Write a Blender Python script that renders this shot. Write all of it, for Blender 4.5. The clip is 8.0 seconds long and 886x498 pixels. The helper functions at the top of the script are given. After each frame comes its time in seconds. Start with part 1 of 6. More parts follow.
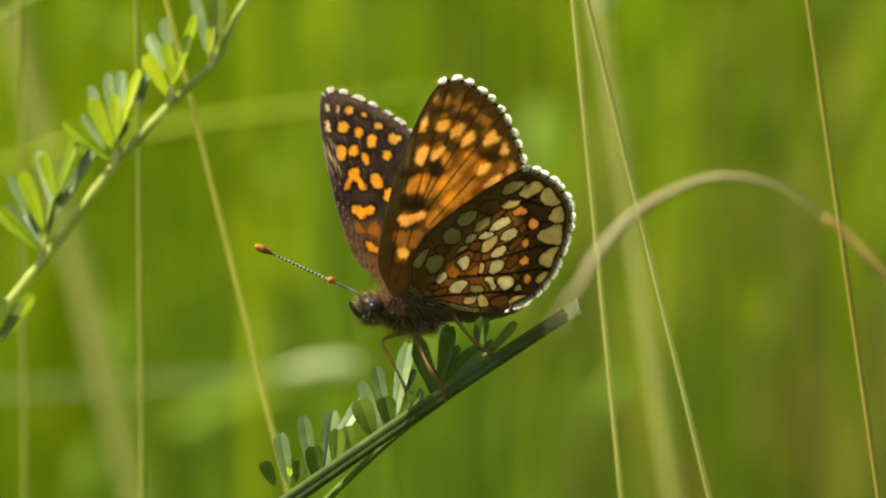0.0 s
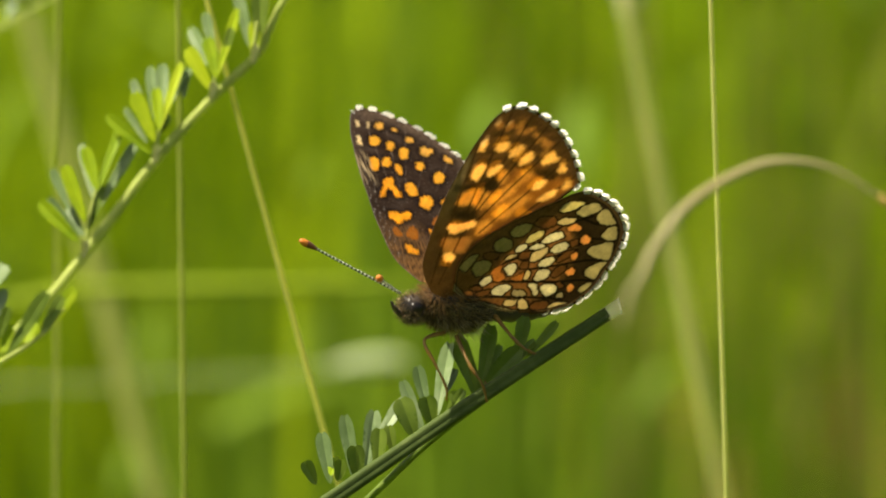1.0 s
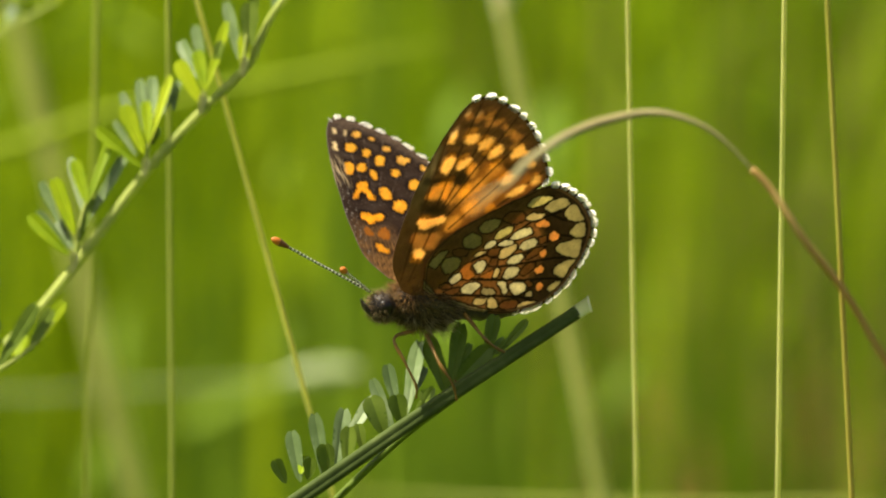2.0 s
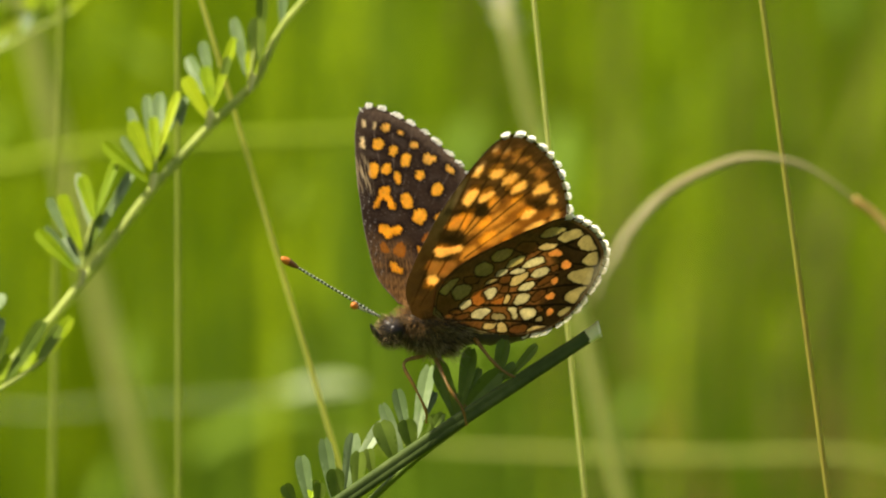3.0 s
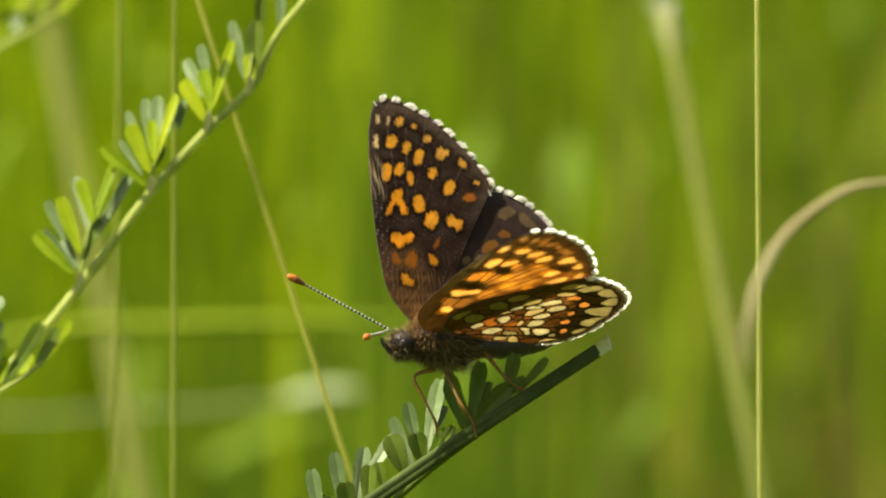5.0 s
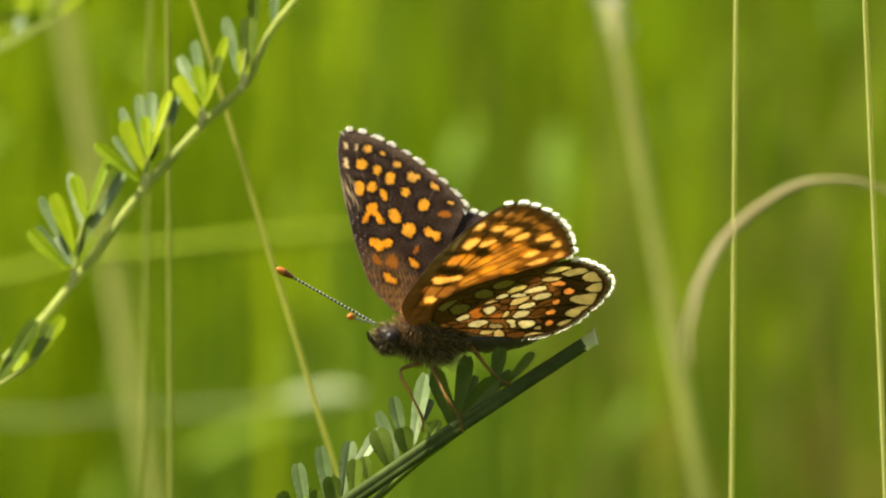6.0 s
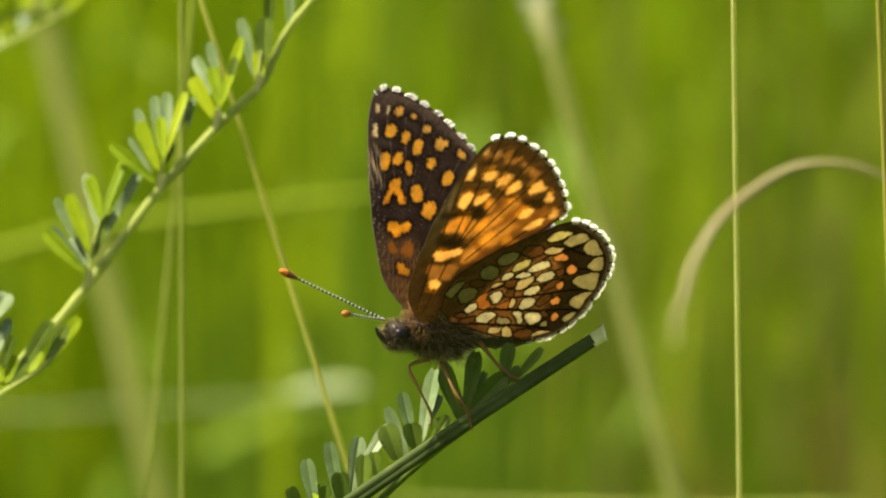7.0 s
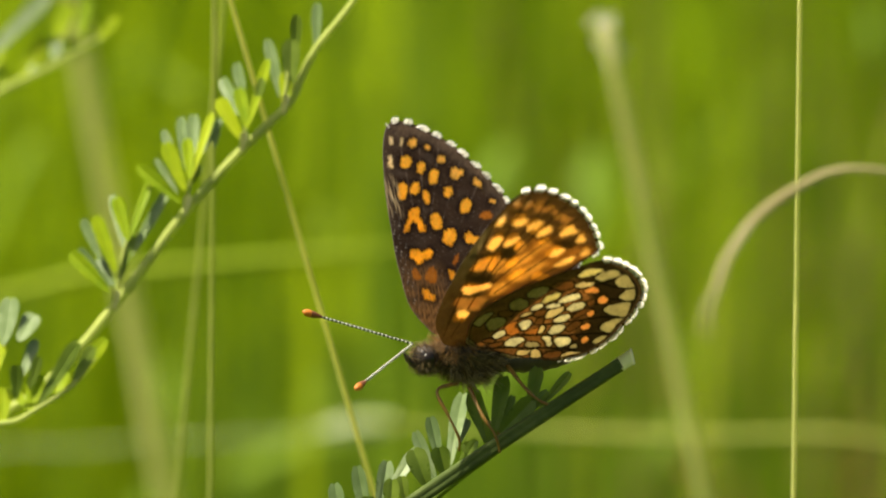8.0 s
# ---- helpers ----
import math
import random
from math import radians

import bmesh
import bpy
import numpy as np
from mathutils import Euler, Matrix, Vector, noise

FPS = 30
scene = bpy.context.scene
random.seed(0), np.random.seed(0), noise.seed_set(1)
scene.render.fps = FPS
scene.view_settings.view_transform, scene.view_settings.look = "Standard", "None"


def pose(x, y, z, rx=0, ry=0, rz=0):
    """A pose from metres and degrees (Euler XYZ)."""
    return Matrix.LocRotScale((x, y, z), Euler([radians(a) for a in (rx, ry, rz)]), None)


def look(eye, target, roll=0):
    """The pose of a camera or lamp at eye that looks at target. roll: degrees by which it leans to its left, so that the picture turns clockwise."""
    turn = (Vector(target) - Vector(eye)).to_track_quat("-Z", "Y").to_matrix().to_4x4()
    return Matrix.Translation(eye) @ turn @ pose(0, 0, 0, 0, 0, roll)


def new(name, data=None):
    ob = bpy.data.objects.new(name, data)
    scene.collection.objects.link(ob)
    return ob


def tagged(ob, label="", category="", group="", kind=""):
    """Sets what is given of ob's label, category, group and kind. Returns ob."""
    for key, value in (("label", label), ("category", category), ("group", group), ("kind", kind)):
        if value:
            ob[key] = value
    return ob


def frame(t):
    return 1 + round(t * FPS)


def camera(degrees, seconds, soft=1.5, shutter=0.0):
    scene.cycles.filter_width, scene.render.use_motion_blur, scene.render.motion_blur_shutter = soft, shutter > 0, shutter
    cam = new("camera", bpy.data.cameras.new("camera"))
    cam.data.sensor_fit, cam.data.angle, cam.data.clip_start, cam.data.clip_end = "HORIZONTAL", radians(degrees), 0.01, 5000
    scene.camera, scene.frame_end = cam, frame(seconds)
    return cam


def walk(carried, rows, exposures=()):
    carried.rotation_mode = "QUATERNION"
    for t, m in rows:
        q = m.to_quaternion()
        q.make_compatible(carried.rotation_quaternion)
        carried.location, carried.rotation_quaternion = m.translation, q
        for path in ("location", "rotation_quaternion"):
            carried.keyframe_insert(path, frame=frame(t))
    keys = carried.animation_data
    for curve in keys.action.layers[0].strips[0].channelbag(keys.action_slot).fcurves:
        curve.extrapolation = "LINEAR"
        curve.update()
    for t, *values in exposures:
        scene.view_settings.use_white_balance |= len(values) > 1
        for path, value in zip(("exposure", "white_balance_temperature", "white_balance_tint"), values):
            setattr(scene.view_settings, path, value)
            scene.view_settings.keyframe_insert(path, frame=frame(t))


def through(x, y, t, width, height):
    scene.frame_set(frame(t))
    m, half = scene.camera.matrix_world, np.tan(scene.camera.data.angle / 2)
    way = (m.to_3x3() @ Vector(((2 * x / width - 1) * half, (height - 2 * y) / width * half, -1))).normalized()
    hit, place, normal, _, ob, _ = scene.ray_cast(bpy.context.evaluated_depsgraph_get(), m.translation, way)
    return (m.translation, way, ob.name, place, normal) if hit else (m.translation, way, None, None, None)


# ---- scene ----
# ---------------------------------------------------------------- camera
DIST = 0.75          # metres from the lens to the insect
TILT = 12.0          # degrees by which the lens looks down
PERCH = 0.40         # height of the insect above the ground
STAGE = pose(0, 0, PERCH, 90 - TILT)   # x right, y up the picture, z towards the lens
cam = camera(2 * math.degrees(math.atan(0.0392 / DIST)), 8.0, soft=2.1, shutter=0.1)
cam.data.dof.use_dof = True
cam.data.dof.focus_distance = DIST
cam.data.dof.aperture_fstop = 40
PANS = [
    (0, 0, 0), (0.1, 0.0167, -0.018), (0.2, 0.1261, -0.0038), (0.3, 0.1327, 0.0068), (0.4, 0.1215, 0.0275),
    (0.5, 0.1528, 0.0095), (0.6, 0.1724, 0.0331), (0.7, 0.201, 0.0373), (0.8, 0.1929, 0.0038), (0.9, 0.2258, 0.0257),
    (1, 0.2807, -0.0038), (1.1, 0.2943, 0.0257), (1.2, 0.3113, 0.0038), (1.3, 0.3048, 0.0291), (1.4, 0.3003, 0.0217),
    (1.5, 0.2731, -0.0191), (1.6, 0.2319, 0.0005), (1.7, 0.211, 0.0108), (1.8, 0.1757, -0.0134), (1.9, 0.144, 0.0111),
    (2, 0.0764, -0.0153), (2.1, 0.0512, 0.0146), (2.2, 0.0286, -0.021), (3.3, 0.1681, 0.191), (3.4, 0.1225, 0.1774),
    (3.5, 0.1528, 0.191), (3.6, 0.1805, 0.1867), (3.7, 0.1693, 0.1576), (3.8, 0.1394, 0.1471), (3.9, 0.1799, 0.1743),
    (4, 0.1814, 0.1623),
]
PANS += [
    (4.1, 0.1837, 0.1882), (4.2, 0.2158, 0.254), (5.3, 0.2063, 0.2292), (5.4, 0.1891, 0.1838), (5.5, 0.2215, 0.1891),
    (5.6, 0.1851, 0.2098), (5.7, 0.169, 0.2046), (5.8, 0.1241, 0.1853), (5.9, 0.1327, 0.2075), (6, 0.1184, 0.2044),
    (6.1, 0.1502, 0.1857), (6.2, 0.1782, 0.1749), (6.3, 0.1948, 0.1528), (6.4, 0.1904, 0.1187), (6.5, 0.1585, 0.1394),
    (6.6, 0.1682, 0.1421), (6.7, 0.1776, 0.1776), (6.8, 0.1547, 0.1566), (6.9, 0.158, 0.1783), (7, 0.1776, 0.1757),
    (7.1, 0.2183, 0.2037), (7.2, 0.2807, 0.2196), (7.3, 0.279, 0.2361), (7.4, 0.2498, 0.2273), (7.5, 0.2769, 0.2674),
    (7.6, 0.2255, 0.2745), (7.7, 0.2769, 0.3686), (7.8, 0.3247, 0.3285), (7.9, 0.3357, 0.228), (8, 0.3667, 0.338),
]
walk(cam, [(t, STAGE @ pose(0, 0, DIST) @ pose(0, 0, 0, up, left, 0)) for t, left, up in PANS],
     exposures=[(0.0, 1.30, 7300, 7), (8.0, 1.33, 7300, 7)])

# ---------------------------------------------------------------- light
SUN_ELEVATION, SUN_AZIMUTH = radians(61), radians(-93)   # azimuth from straight ahead, to the right
world = bpy.data.worlds.new("sky")
scene.world = world
world.use_nodes = True
wn = world.node_tree.nodes
sky = wn.new("ShaderNodeTexSky")
sky.sky_type, sky.sun_disc = "NISHITA", False
sky.dust_density, sky.ozone_density = 4.0, 0.3
sky.sun_elevation, sky.sun_rotation = SUN_ELEVATION, SUN_AZIMUTH
wn["Background"].inputs["Strength"].default_value = 0.075
world.node_tree.links.new(sky.outputs["Color"], wn["Background"].inputs["Color"])
sun_way = Vector((math.sin(SUN_AZIMUTH) * math.cos(SUN_ELEVATION), math.cos(SUN_AZIMUTH) * math.cos(SUN_ELEVATION), math.sin(SUN_ELEVATION)))
sun = new("sun", bpy.data.lights.new("sun", "SUN"))
sun.data.energy, sun.data.angle, sun.data.color = 5.0, radians(0.5), (1.0, 0.95, 0.86)
sun.matrix_world = look(sun_way * 20, (0, 0, 0))


# ---------------------------------------------------------------- materials
def tree(name):
    m = bpy.data.materials.new(name)
    m.use_nodes = True
    n, l = m.node_tree.nodes, m.node_tree.links
    n.clear()
    return m, n, l


def finish(n, l, colour, through, rough, bump, gloss, clear=1.0, amount=None):
    """Principled skin mixed with light let through; bump is (socket, strength, distance)."""
    out, mix, skin, pass_on = n.new("ShaderNodeOutputMaterial"), n.new("ShaderNodeMixShader"), n.new("ShaderNodeBsdfPrincipled"), n.new("ShaderNodeBsdfTranslucent")
    skin.inputs["Roughness"].default_value = rough
    skin.inputs["Specular IOR Level"].default_value = gloss
    l.new(colour, skin.inputs["Base Color"])
    thin = n.new("ShaderNodeGamma")
    thin.inputs["Gamma"].default_value = clear
    l.new(colour, thin.inputs["Color"])
    l.new(thin.outputs[0], pass_on.inputs["Color"])
    mix.inputs[0].default_value = through
    if amount:
        l.new(amount, mix.inputs[0])
    if bump:
        b = n.new("ShaderNodeBump")
        b.inputs["Strength"].default_value, b.inputs["Distance"].default_value = bump[1], bump[2]
        l.new(bump[0], b.inputs["Height"])
        l.new(b.outputs[0], skin.inputs["Normal"])
        l.new(b.outputs[0], pass_on.inputs["Normal"])
    l.new(skin.outputs[0], mix.inputs[1])
    l.new(pass_on.outputs[0], mix.inputs[2])
    l.new(mix.outputs[0], out.inputs["Surface"])


def surface(name, stops, scale, through=0.0, rough=0.55, gloss=0.4, stretch=(1, 1, 1), bump=0.4, relief=0.00003, random=0.0, coarse=0.15):
    """Colours between the stops by two scales of noise in the thing's own metres (scale per metre), and by the piece."""
    m, n, l = tree(name)
    place = n.new("ShaderNodeTexCoord")
    mp = n.new("ShaderNodeMapping")
    mp.inputs["Scale"].default_value = stretch
    l.new(place.outputs["Object"], mp.inputs["Vector"])
    fine, wide = n.new("ShaderNodeTexNoise"), n.new("ShaderNodeTexNoise")
    fine.inputs["Scale"].default_value, wide.inputs["Scale"].default_value = scale, scale * coarse
    fine.inputs["Detail"].default_value = 6
    l.new(mp.outputs[0], fine.inputs["Vector"])
    l.new(place.outputs["Object"], wide.inputs["Vector"])
    add = n.new("ShaderNodeMath")
    add.operation = "ADD"
    half = n.new("ShaderNodeMath")
    half.operation, half.inputs[1].default_value = "MULTIPLY", 0.5
    l.new(fine.outputs["Fac"], add.inputs[0])
    l.new(wide.outputs["Fac"], add.inputs[1])
    l.new(add.outputs[0], half.inputs[0])
    value = half.outputs[0]
    if random:
        isle = n.new("ShaderNodeNewGeometry")
        own = n.new("ShaderNodeObjectInfo")
        both = n.new("ShaderNodeMath")
        both.operation = "ADD"
        l.new(isle.outputs["Random Per Island"], both.inputs[0])
        l.new(own.outputs["Random"], both.inputs[1])
        wrap = n.new("ShaderNodeMath")
        wrap.operation, wrap.inputs[1].default_value = "FRACT", 0
        l.new(both.outputs[0], wrap.inputs[0])
        span = n.new("ShaderNodeMapRange")
        span.inputs["To Min"].default_value, span.inputs["To Max"].default_value = -random, random
        l.new(wrap.outputs[0], span.inputs["Value"])
        more = n.new("ShaderNodeMath")
        more.operation = "ADD"
        l.new(value, more.inputs[0])
        l.new(span.outputs[0], more.inputs[1])
        value = more.outputs[0]
    ramp = n.new("ShaderNodeValToRGB")
    e = ramp.color_ramp.elements
    while len(e) < len(stops):
        e.new(0.5)
    for i, c in enumerate(stops):
        e[i].position = 0.3 + 0.4 * i / max(1, len(stops) - 1)
        e[i].color = (*c, 1)
    l.new(value, ramp.inputs["Fac"])
    finish(n, l, ramp.outputs["Color"], through, rough, (fine.outputs["Fac"], bump, relief) if bump else None, gloss)
    return m


def scaled_wing(name):
    """Wing membrane: the pattern lies in the mesh's colour layer; dusty scales roughen it."""
    m, n, l = tree(name)
    tone = n.new("ShaderNodeAttribute")
    tone.attribute_name = "tone"
    place = n.new("ShaderNodeTexCoord")
    dust, cloud = n.new("ShaderNodeTexNoise"), n.new("ShaderNodeTexNoise")
    dust.inputs["Scale"].default_value, cloud.inputs["Scale"].default_value = 9000, 900
    for d in (dust, cloud):
        l.new(place.outputs["Object"], d.inputs["Vector"])
    both = n.new("ShaderNodeMath")
    both.operation = "ADD"
    l.new(dust.outputs["Fac"], both.inputs[0])
    l.new(cloud.outputs["Fac"], both.inputs[1])
    span = n.new("ShaderNodeMapRange")
    span.inputs["From Min"].default_value, span.inputs["From Max"].default_value = 0.6, 1.4
    span.inputs["To Min"].default_value, span.inputs["To Max"].default_value = 0.70, 1.50
    l.new(both.outputs[0], span.inputs["Value"])
    times = n.new("ShaderNodeVectorMath")
    times.operation = "SCALE"
    l.new(tone.outputs["Color"], times.inputs[0])
    l.new(span.outputs[0], times.inputs["Scale"])
    finish(n, l, times.outputs[0], 0.58, 0.6, (dust.outputs["Fac"], 0.5, 0.00003), 0.05, 0.70, tone.outputs["Alpha"])
    return m


WING = scaled_wing("wing_scales")
FRINGE = surface("white_fringe", [(0.93, 0.91, 0.84), (0.98, 0.97, 0.92)], 3000, through=0.86, rough=0.8, gloss=0.1)
CHITIN = surface("dark_chitin", [(0.015, 0.011, 0.009), (0.05, 0.035, 0.022)], 2500, rough=0.45)
EYE = surface("brown_eye", [(0.008, 0.006, 0.005), (0.02, 0.013, 0.009)], 6000, rough=0.3, gloss=0.25)
HAIR = surface("brown_hair", [(0.035, 0.023, 0.009), (0.14, 0.090, 0.036), (0.40, 0.29, 0.15)], 1500, through=0.25, rough=0.7, gloss=0.2, random=0.25)
CREAM = surface("cream_hair", [(0.34, 0.26, 0.15), (0.60, 0.50, 0.33)], 1500, through=0.35, rough=0.7, gloss=0.15, random=0.2)
RUFF = surface("orange_hair", [(0.24, 0.12, 0.035), (0.48, 0.26, 0.09)], 1500, through=0.3, rough=0.7, gloss=0.2, random=0.2)
LEG = surface("orange_brown_leg", [(0.10, 0.052, 0.008), (0.26, 0.138, 0.022)], 2500, through=0.1, rough=0.45)
BLACK = surface("black_shaft", [(0.012, 0.01, 0.009), (0.03, 0.025, 0.02)], 3000, rough=0.4)
WHITE = surface("white_rings", [(0.76, 0.77, 0.60), (0.88, 0.88, 0.74)], 3000, through=0.2, rough=0.6)
CLUB = surface("orange_club", [(0.38, 0.11, 0.015), (0.62, 0.22, 0.03)], 3000, through=0.2, rough=0.45)
CLUBDARK = surface("brown_club", [(0.10, 0.03, 0.01), (0.20, 0.06, 0.015)], 3000, rough=0.45)
LEAF = surface("vetch_leaflet", [(0.25, 0.37, 0.012), (0.36, 0.475, 0.014), (0.47, 0.56, 0.02)], 700, through=0.6, rough=0.5, gloss=0.22, random=0.22, bump=0.5)
LEAFPALE = surface("pale_leaflet_back", [(0.115, 0.18, 0.055), (0.172, 0.248, 0.092), (0.265, 0.335, 0.168)], 700, through=0.35, rough=0.5, gloss=0.3, random=0.2, bump=0.5)
# the same leaflets with shade put into a darker green
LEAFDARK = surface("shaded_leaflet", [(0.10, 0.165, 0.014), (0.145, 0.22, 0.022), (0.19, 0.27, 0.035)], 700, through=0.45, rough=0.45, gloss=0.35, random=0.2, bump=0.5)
STIPULE = surface("stipule", [(0.45, 0.48, 0.20), (0.62, 0.62, 0.32)], 700, through=0.4, rough=0.6)
STALK = surface("vetch_stem", [(0.36, 0.43, 0.10), (0.50, 0.56, 0.16)], 600, through=0.5, rough=0.6, gloss=0.2, stretch=(1, 1, 1))
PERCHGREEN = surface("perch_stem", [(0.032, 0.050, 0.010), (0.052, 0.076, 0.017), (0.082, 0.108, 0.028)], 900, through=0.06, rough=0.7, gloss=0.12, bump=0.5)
CUTSKIN = surface("cut_skin", [(0.70, 0.76, 0.26), (0.84, 0.88, 0.42)], 1500, through=0.35, rough=0.6, gloss=0.3)
CUT = surface("cut_pith", [(0.90, 0.92, 0.50), (0.95, 0.96, 0.66)], 1500, through=0.35, rough=0.8, gloss=0.1)
GREENSTRAW = surface("green_straw", [(0.52, 0.56, 0.16), (0.70, 0.70, 0.28)], 300, through=0.55, rough=0.55, gloss=0.2)
GREENSTEM = surface("green_stem", [(0.34, 0.40, 0.07), (0.46, 0.50, 0.13)], 300, through=0.5, rough=0.55, gloss=0.2)
GOLDSTRAW = surface("golden_straw", [(0.64, 0.65, 0.16), (0.82, 0.79, 0.26)], 300, through=0.6, rough=0.55, gloss=0.2)
RUSTSTRAW = surface("rusty_straw", [(0.40, 0.42, 0.07), (0.42, 0.38, 0.07), (0.40, 0.28, 0.05)], 120, through=0.4, rough=0.5)
DRYBLADE = surface("dry_blade", [(0.29, 0.24, 0.10), (0.36, 0.325, 0.155), (0.42, 0.40, 0.21)], 90, through=0.5, rough=0.6, gloss=0.15, coarse=0.4)
RUSTDRY = surface("rusty_dry_stalk", [(0.36, 0.20, 0.05), (0.46, 0.28, 0.08), (0.42, 0.36, 0.12)], 120, through=0.45, rough=0.5)
PALEBLADE = surface("pale_blade", [(0.19, 0.28, 0.014), (0.26, 0.34, 0.03)], 120, through=0.45, rough=0.75, gloss=0.1)
GREYLEAF = surface("grey_leaf", [(0.27, 0.34, 0.14), (0.36, 0.43, 0.21)], 120, through=0.3, rough=0.5, gloss=0.4)
SEED = surface("seed_head", [(0.42, 0.40, 0.33), (0.58, 0.55, 0.48)], 400, through=0.3, rough=0.7)
GRASS = surface("meadow_grass", [(0.14, 0.22, 0.007), (0.20, 0.305, 0.009), (0.27, 0.375, 0.012), (0.36, 0.45, 0.02)], 5, through=0.5, rough=0.55, gloss=0.18, random=0.10, bump=0, coarse=0.5)
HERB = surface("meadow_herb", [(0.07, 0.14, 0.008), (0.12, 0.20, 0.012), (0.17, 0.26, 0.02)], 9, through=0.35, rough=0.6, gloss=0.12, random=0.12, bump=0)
DRYGRASS = surface("dry_meadow_grass", [(0.12, 0.11, 0.018), (0.19, 0.165, 0.035), (0.29, 0.245, 0.08)], 9, through=0.35, rough=0.55, random=0.12, bump=0)
SOIL = surface("meadow_floor", [(0.022, 0.032, 0.005), (0.042, 0.055, 0.008), (0.065, 0.075, 0.014)], 25, rough=0.9, gloss=0.1, bump=0.8, relief=0.01)


# ---------------------------------------------------------------- building tools
def thing(name, base, label, category, group="", m=STAGE):
    """An Empty at base (stage millimetres) that carries parts."""
    ob = new(name)
    ob.matrix_world = m @ pose(*[c / 1000 for c in base])
    return tagged(ob, label, category, group)


def part(name, mesh, material, parent, label=""):
    if isinstance(mesh, bmesh.types.BMesh):
        me = bpy.data.meshes.new(name)
        mesh.normal_update()
        mesh.to_mesh(me)
        mesh.free()
    else:
        me = mesh
    for mt in (material if isinstance(material, (list, tuple)) else [material]):
        me.materials.append(mt)
    me.shade_smooth()
    ob = new(name, me)
    ob.parent = parent
    return tagged(ob, label)


def smooth_line(points, steps=6):
    """A Catmull-Rom line through the points, as vectors."""
    pts = [Vector(p) for p in points]
    ext = [2 * pts[0] - pts[1]] + pts + [2 * pts[-1] - pts[-2]]
    line = []
    for i in range(1, len(ext) - 2):
        a, b, c, d = ext[i - 1:i + 3]
        for k in range(steps):
            s = k / steps
            line.append(0.5 * (2 * b + (c - a) * s + (2 * a - 5 * b + 4 * c - d) * s * s + (3 * b - a - 3 * c + d) * s ** 3))
    return line + [pts[-1]]


def tube(bm, line, radius, sides=8, flat=1.0, caps=True, slot=0):
    """A tube along line (mm in, metres out); radius(s) in mm for s from 0 to 1; flat squeezes it towards the lens."""
    rings = []
    n = len(line)
    for i, c in enumerate(line):
        way = (line[min(i + 1, n - 1)] - line[max(i - 1, 0)]).normalized()
        side = way.cross(Vector((0, 0, 1)))
        side = side.normalized() if side.length > 1e-4 else Vector((1, 0, 0))
        up = side.cross(way).normalized()
        r = radius(i / (n - 1))
        rings.append([bm.verts.new((c + side * r * math.cos(2 * math.pi * k / sides) + up * r * flat * math.sin(2 * math.pi * k / sides)) / 1000) for k in range(sides)])
    for a, b in zip(rings, rings[1:]):
        for k in range(sides):
            f = bm.faces.new((a[k], a[(k + 1) % sides], b[(k + 1) % sides], b[k]))
            f.material_index = slot
    if caps:
        bm.faces.new(rings[0][::-1]).material_index = slot
        bm.faces.new(rings[-1]).material_index = slot
    return rings


def ball(bm, centre, axes, radii, u=20, v=14, rough=0.0, slot=0):
    """An ellipsoid with its own axes, centre and radii in mm, its skin uneven by rough."""
    cols = []
    for i in range(v + 1):
        th = math.pi * i / v
        ring = []
        for j in range(u):
            ph = 2 * math.pi * j / u
            d = Vector((math.cos(th), math.sin(th) * math.cos(ph), math.sin(th) * math.sin(ph)))
            k = 1 + rough * noise.noise(d * 3 + Vector(centre))
            p = Vector(centre) + sum((axes[q] * (d[q] * radii[q] * k) for q in range(3)), Vector())
            ring.append(bm.verts.new(p / 1000))
            if i in (0, v):
                break
        cols.append(ring)
    for a, b in zip(cols, cols[1:]):
        for j in range(u):
            q = (a[j % len(a)], b[j % len(b)], b[(j + 1) % len(b)], a[(j + 1) % len(a)])
            q = tuple(dict.fromkeys(q))
            bm.faces.new(q).material_index = slot
    return bm


def leaflet(bm, base, tip, width, turn=20.0, fold=0.35, curl=0.0, rows=9):
    """An obovate folded leaflet with thickness, base and tip in mm; turn: degrees by which its face is turned from the lens."""
    a, b = Vector(base), Vector(tip)
    axis = b - a
    side0 = Vector((axis.y, -axis.x, 0)).normalized()
    face0 = side0.cross(axis).normalized()
    side = side0 * math.cos(radians(turn)) + face0 * math.sin(radians(turn))
    face = side.cross(axis).normalized()
    wide = (-1, -0.55, -0.12, 0, 0.12, 0.55, 1)
    for skin in (1, -1):
        rings = []
        for i in range(rows + 1):
            s = i / rows
            w = width * 0.62 * (0.08 + 0.92 * (s ** 0.5) * math.sqrt(max(0.0, 1 - (s * 0.985) ** 7)))
            dent = 0.035 * axis.length * max(0.0, (s - 0.8) / 0.2)
            c = a + axis * s + face * (curl * axis.length * s * s)
            ring = []
            for x in wide:
                lift = abs(x) * w * fold - (0.03 if x == 0 else 0.0) + 0.06 * w * math.sin(9 * s + 5 * x) * abs(x)
                ring.append(bm.verts.new((c - axis.normalized() * (dent * (1 - abs(x)) ** 2) + side * (x * w) + face * (lift + skin * 0.022 * (1 - x * x))) / 1000))
            rings.append(ring)
        for p, q in zip(rings, rings[1:]):
            for k in range(len(wide) - 1):
                quad = (p[k], p[k + 1], q[k + 1], q[k])
                bm.faces.new(quad if skin > 0 else quad[::-1])
    return bm


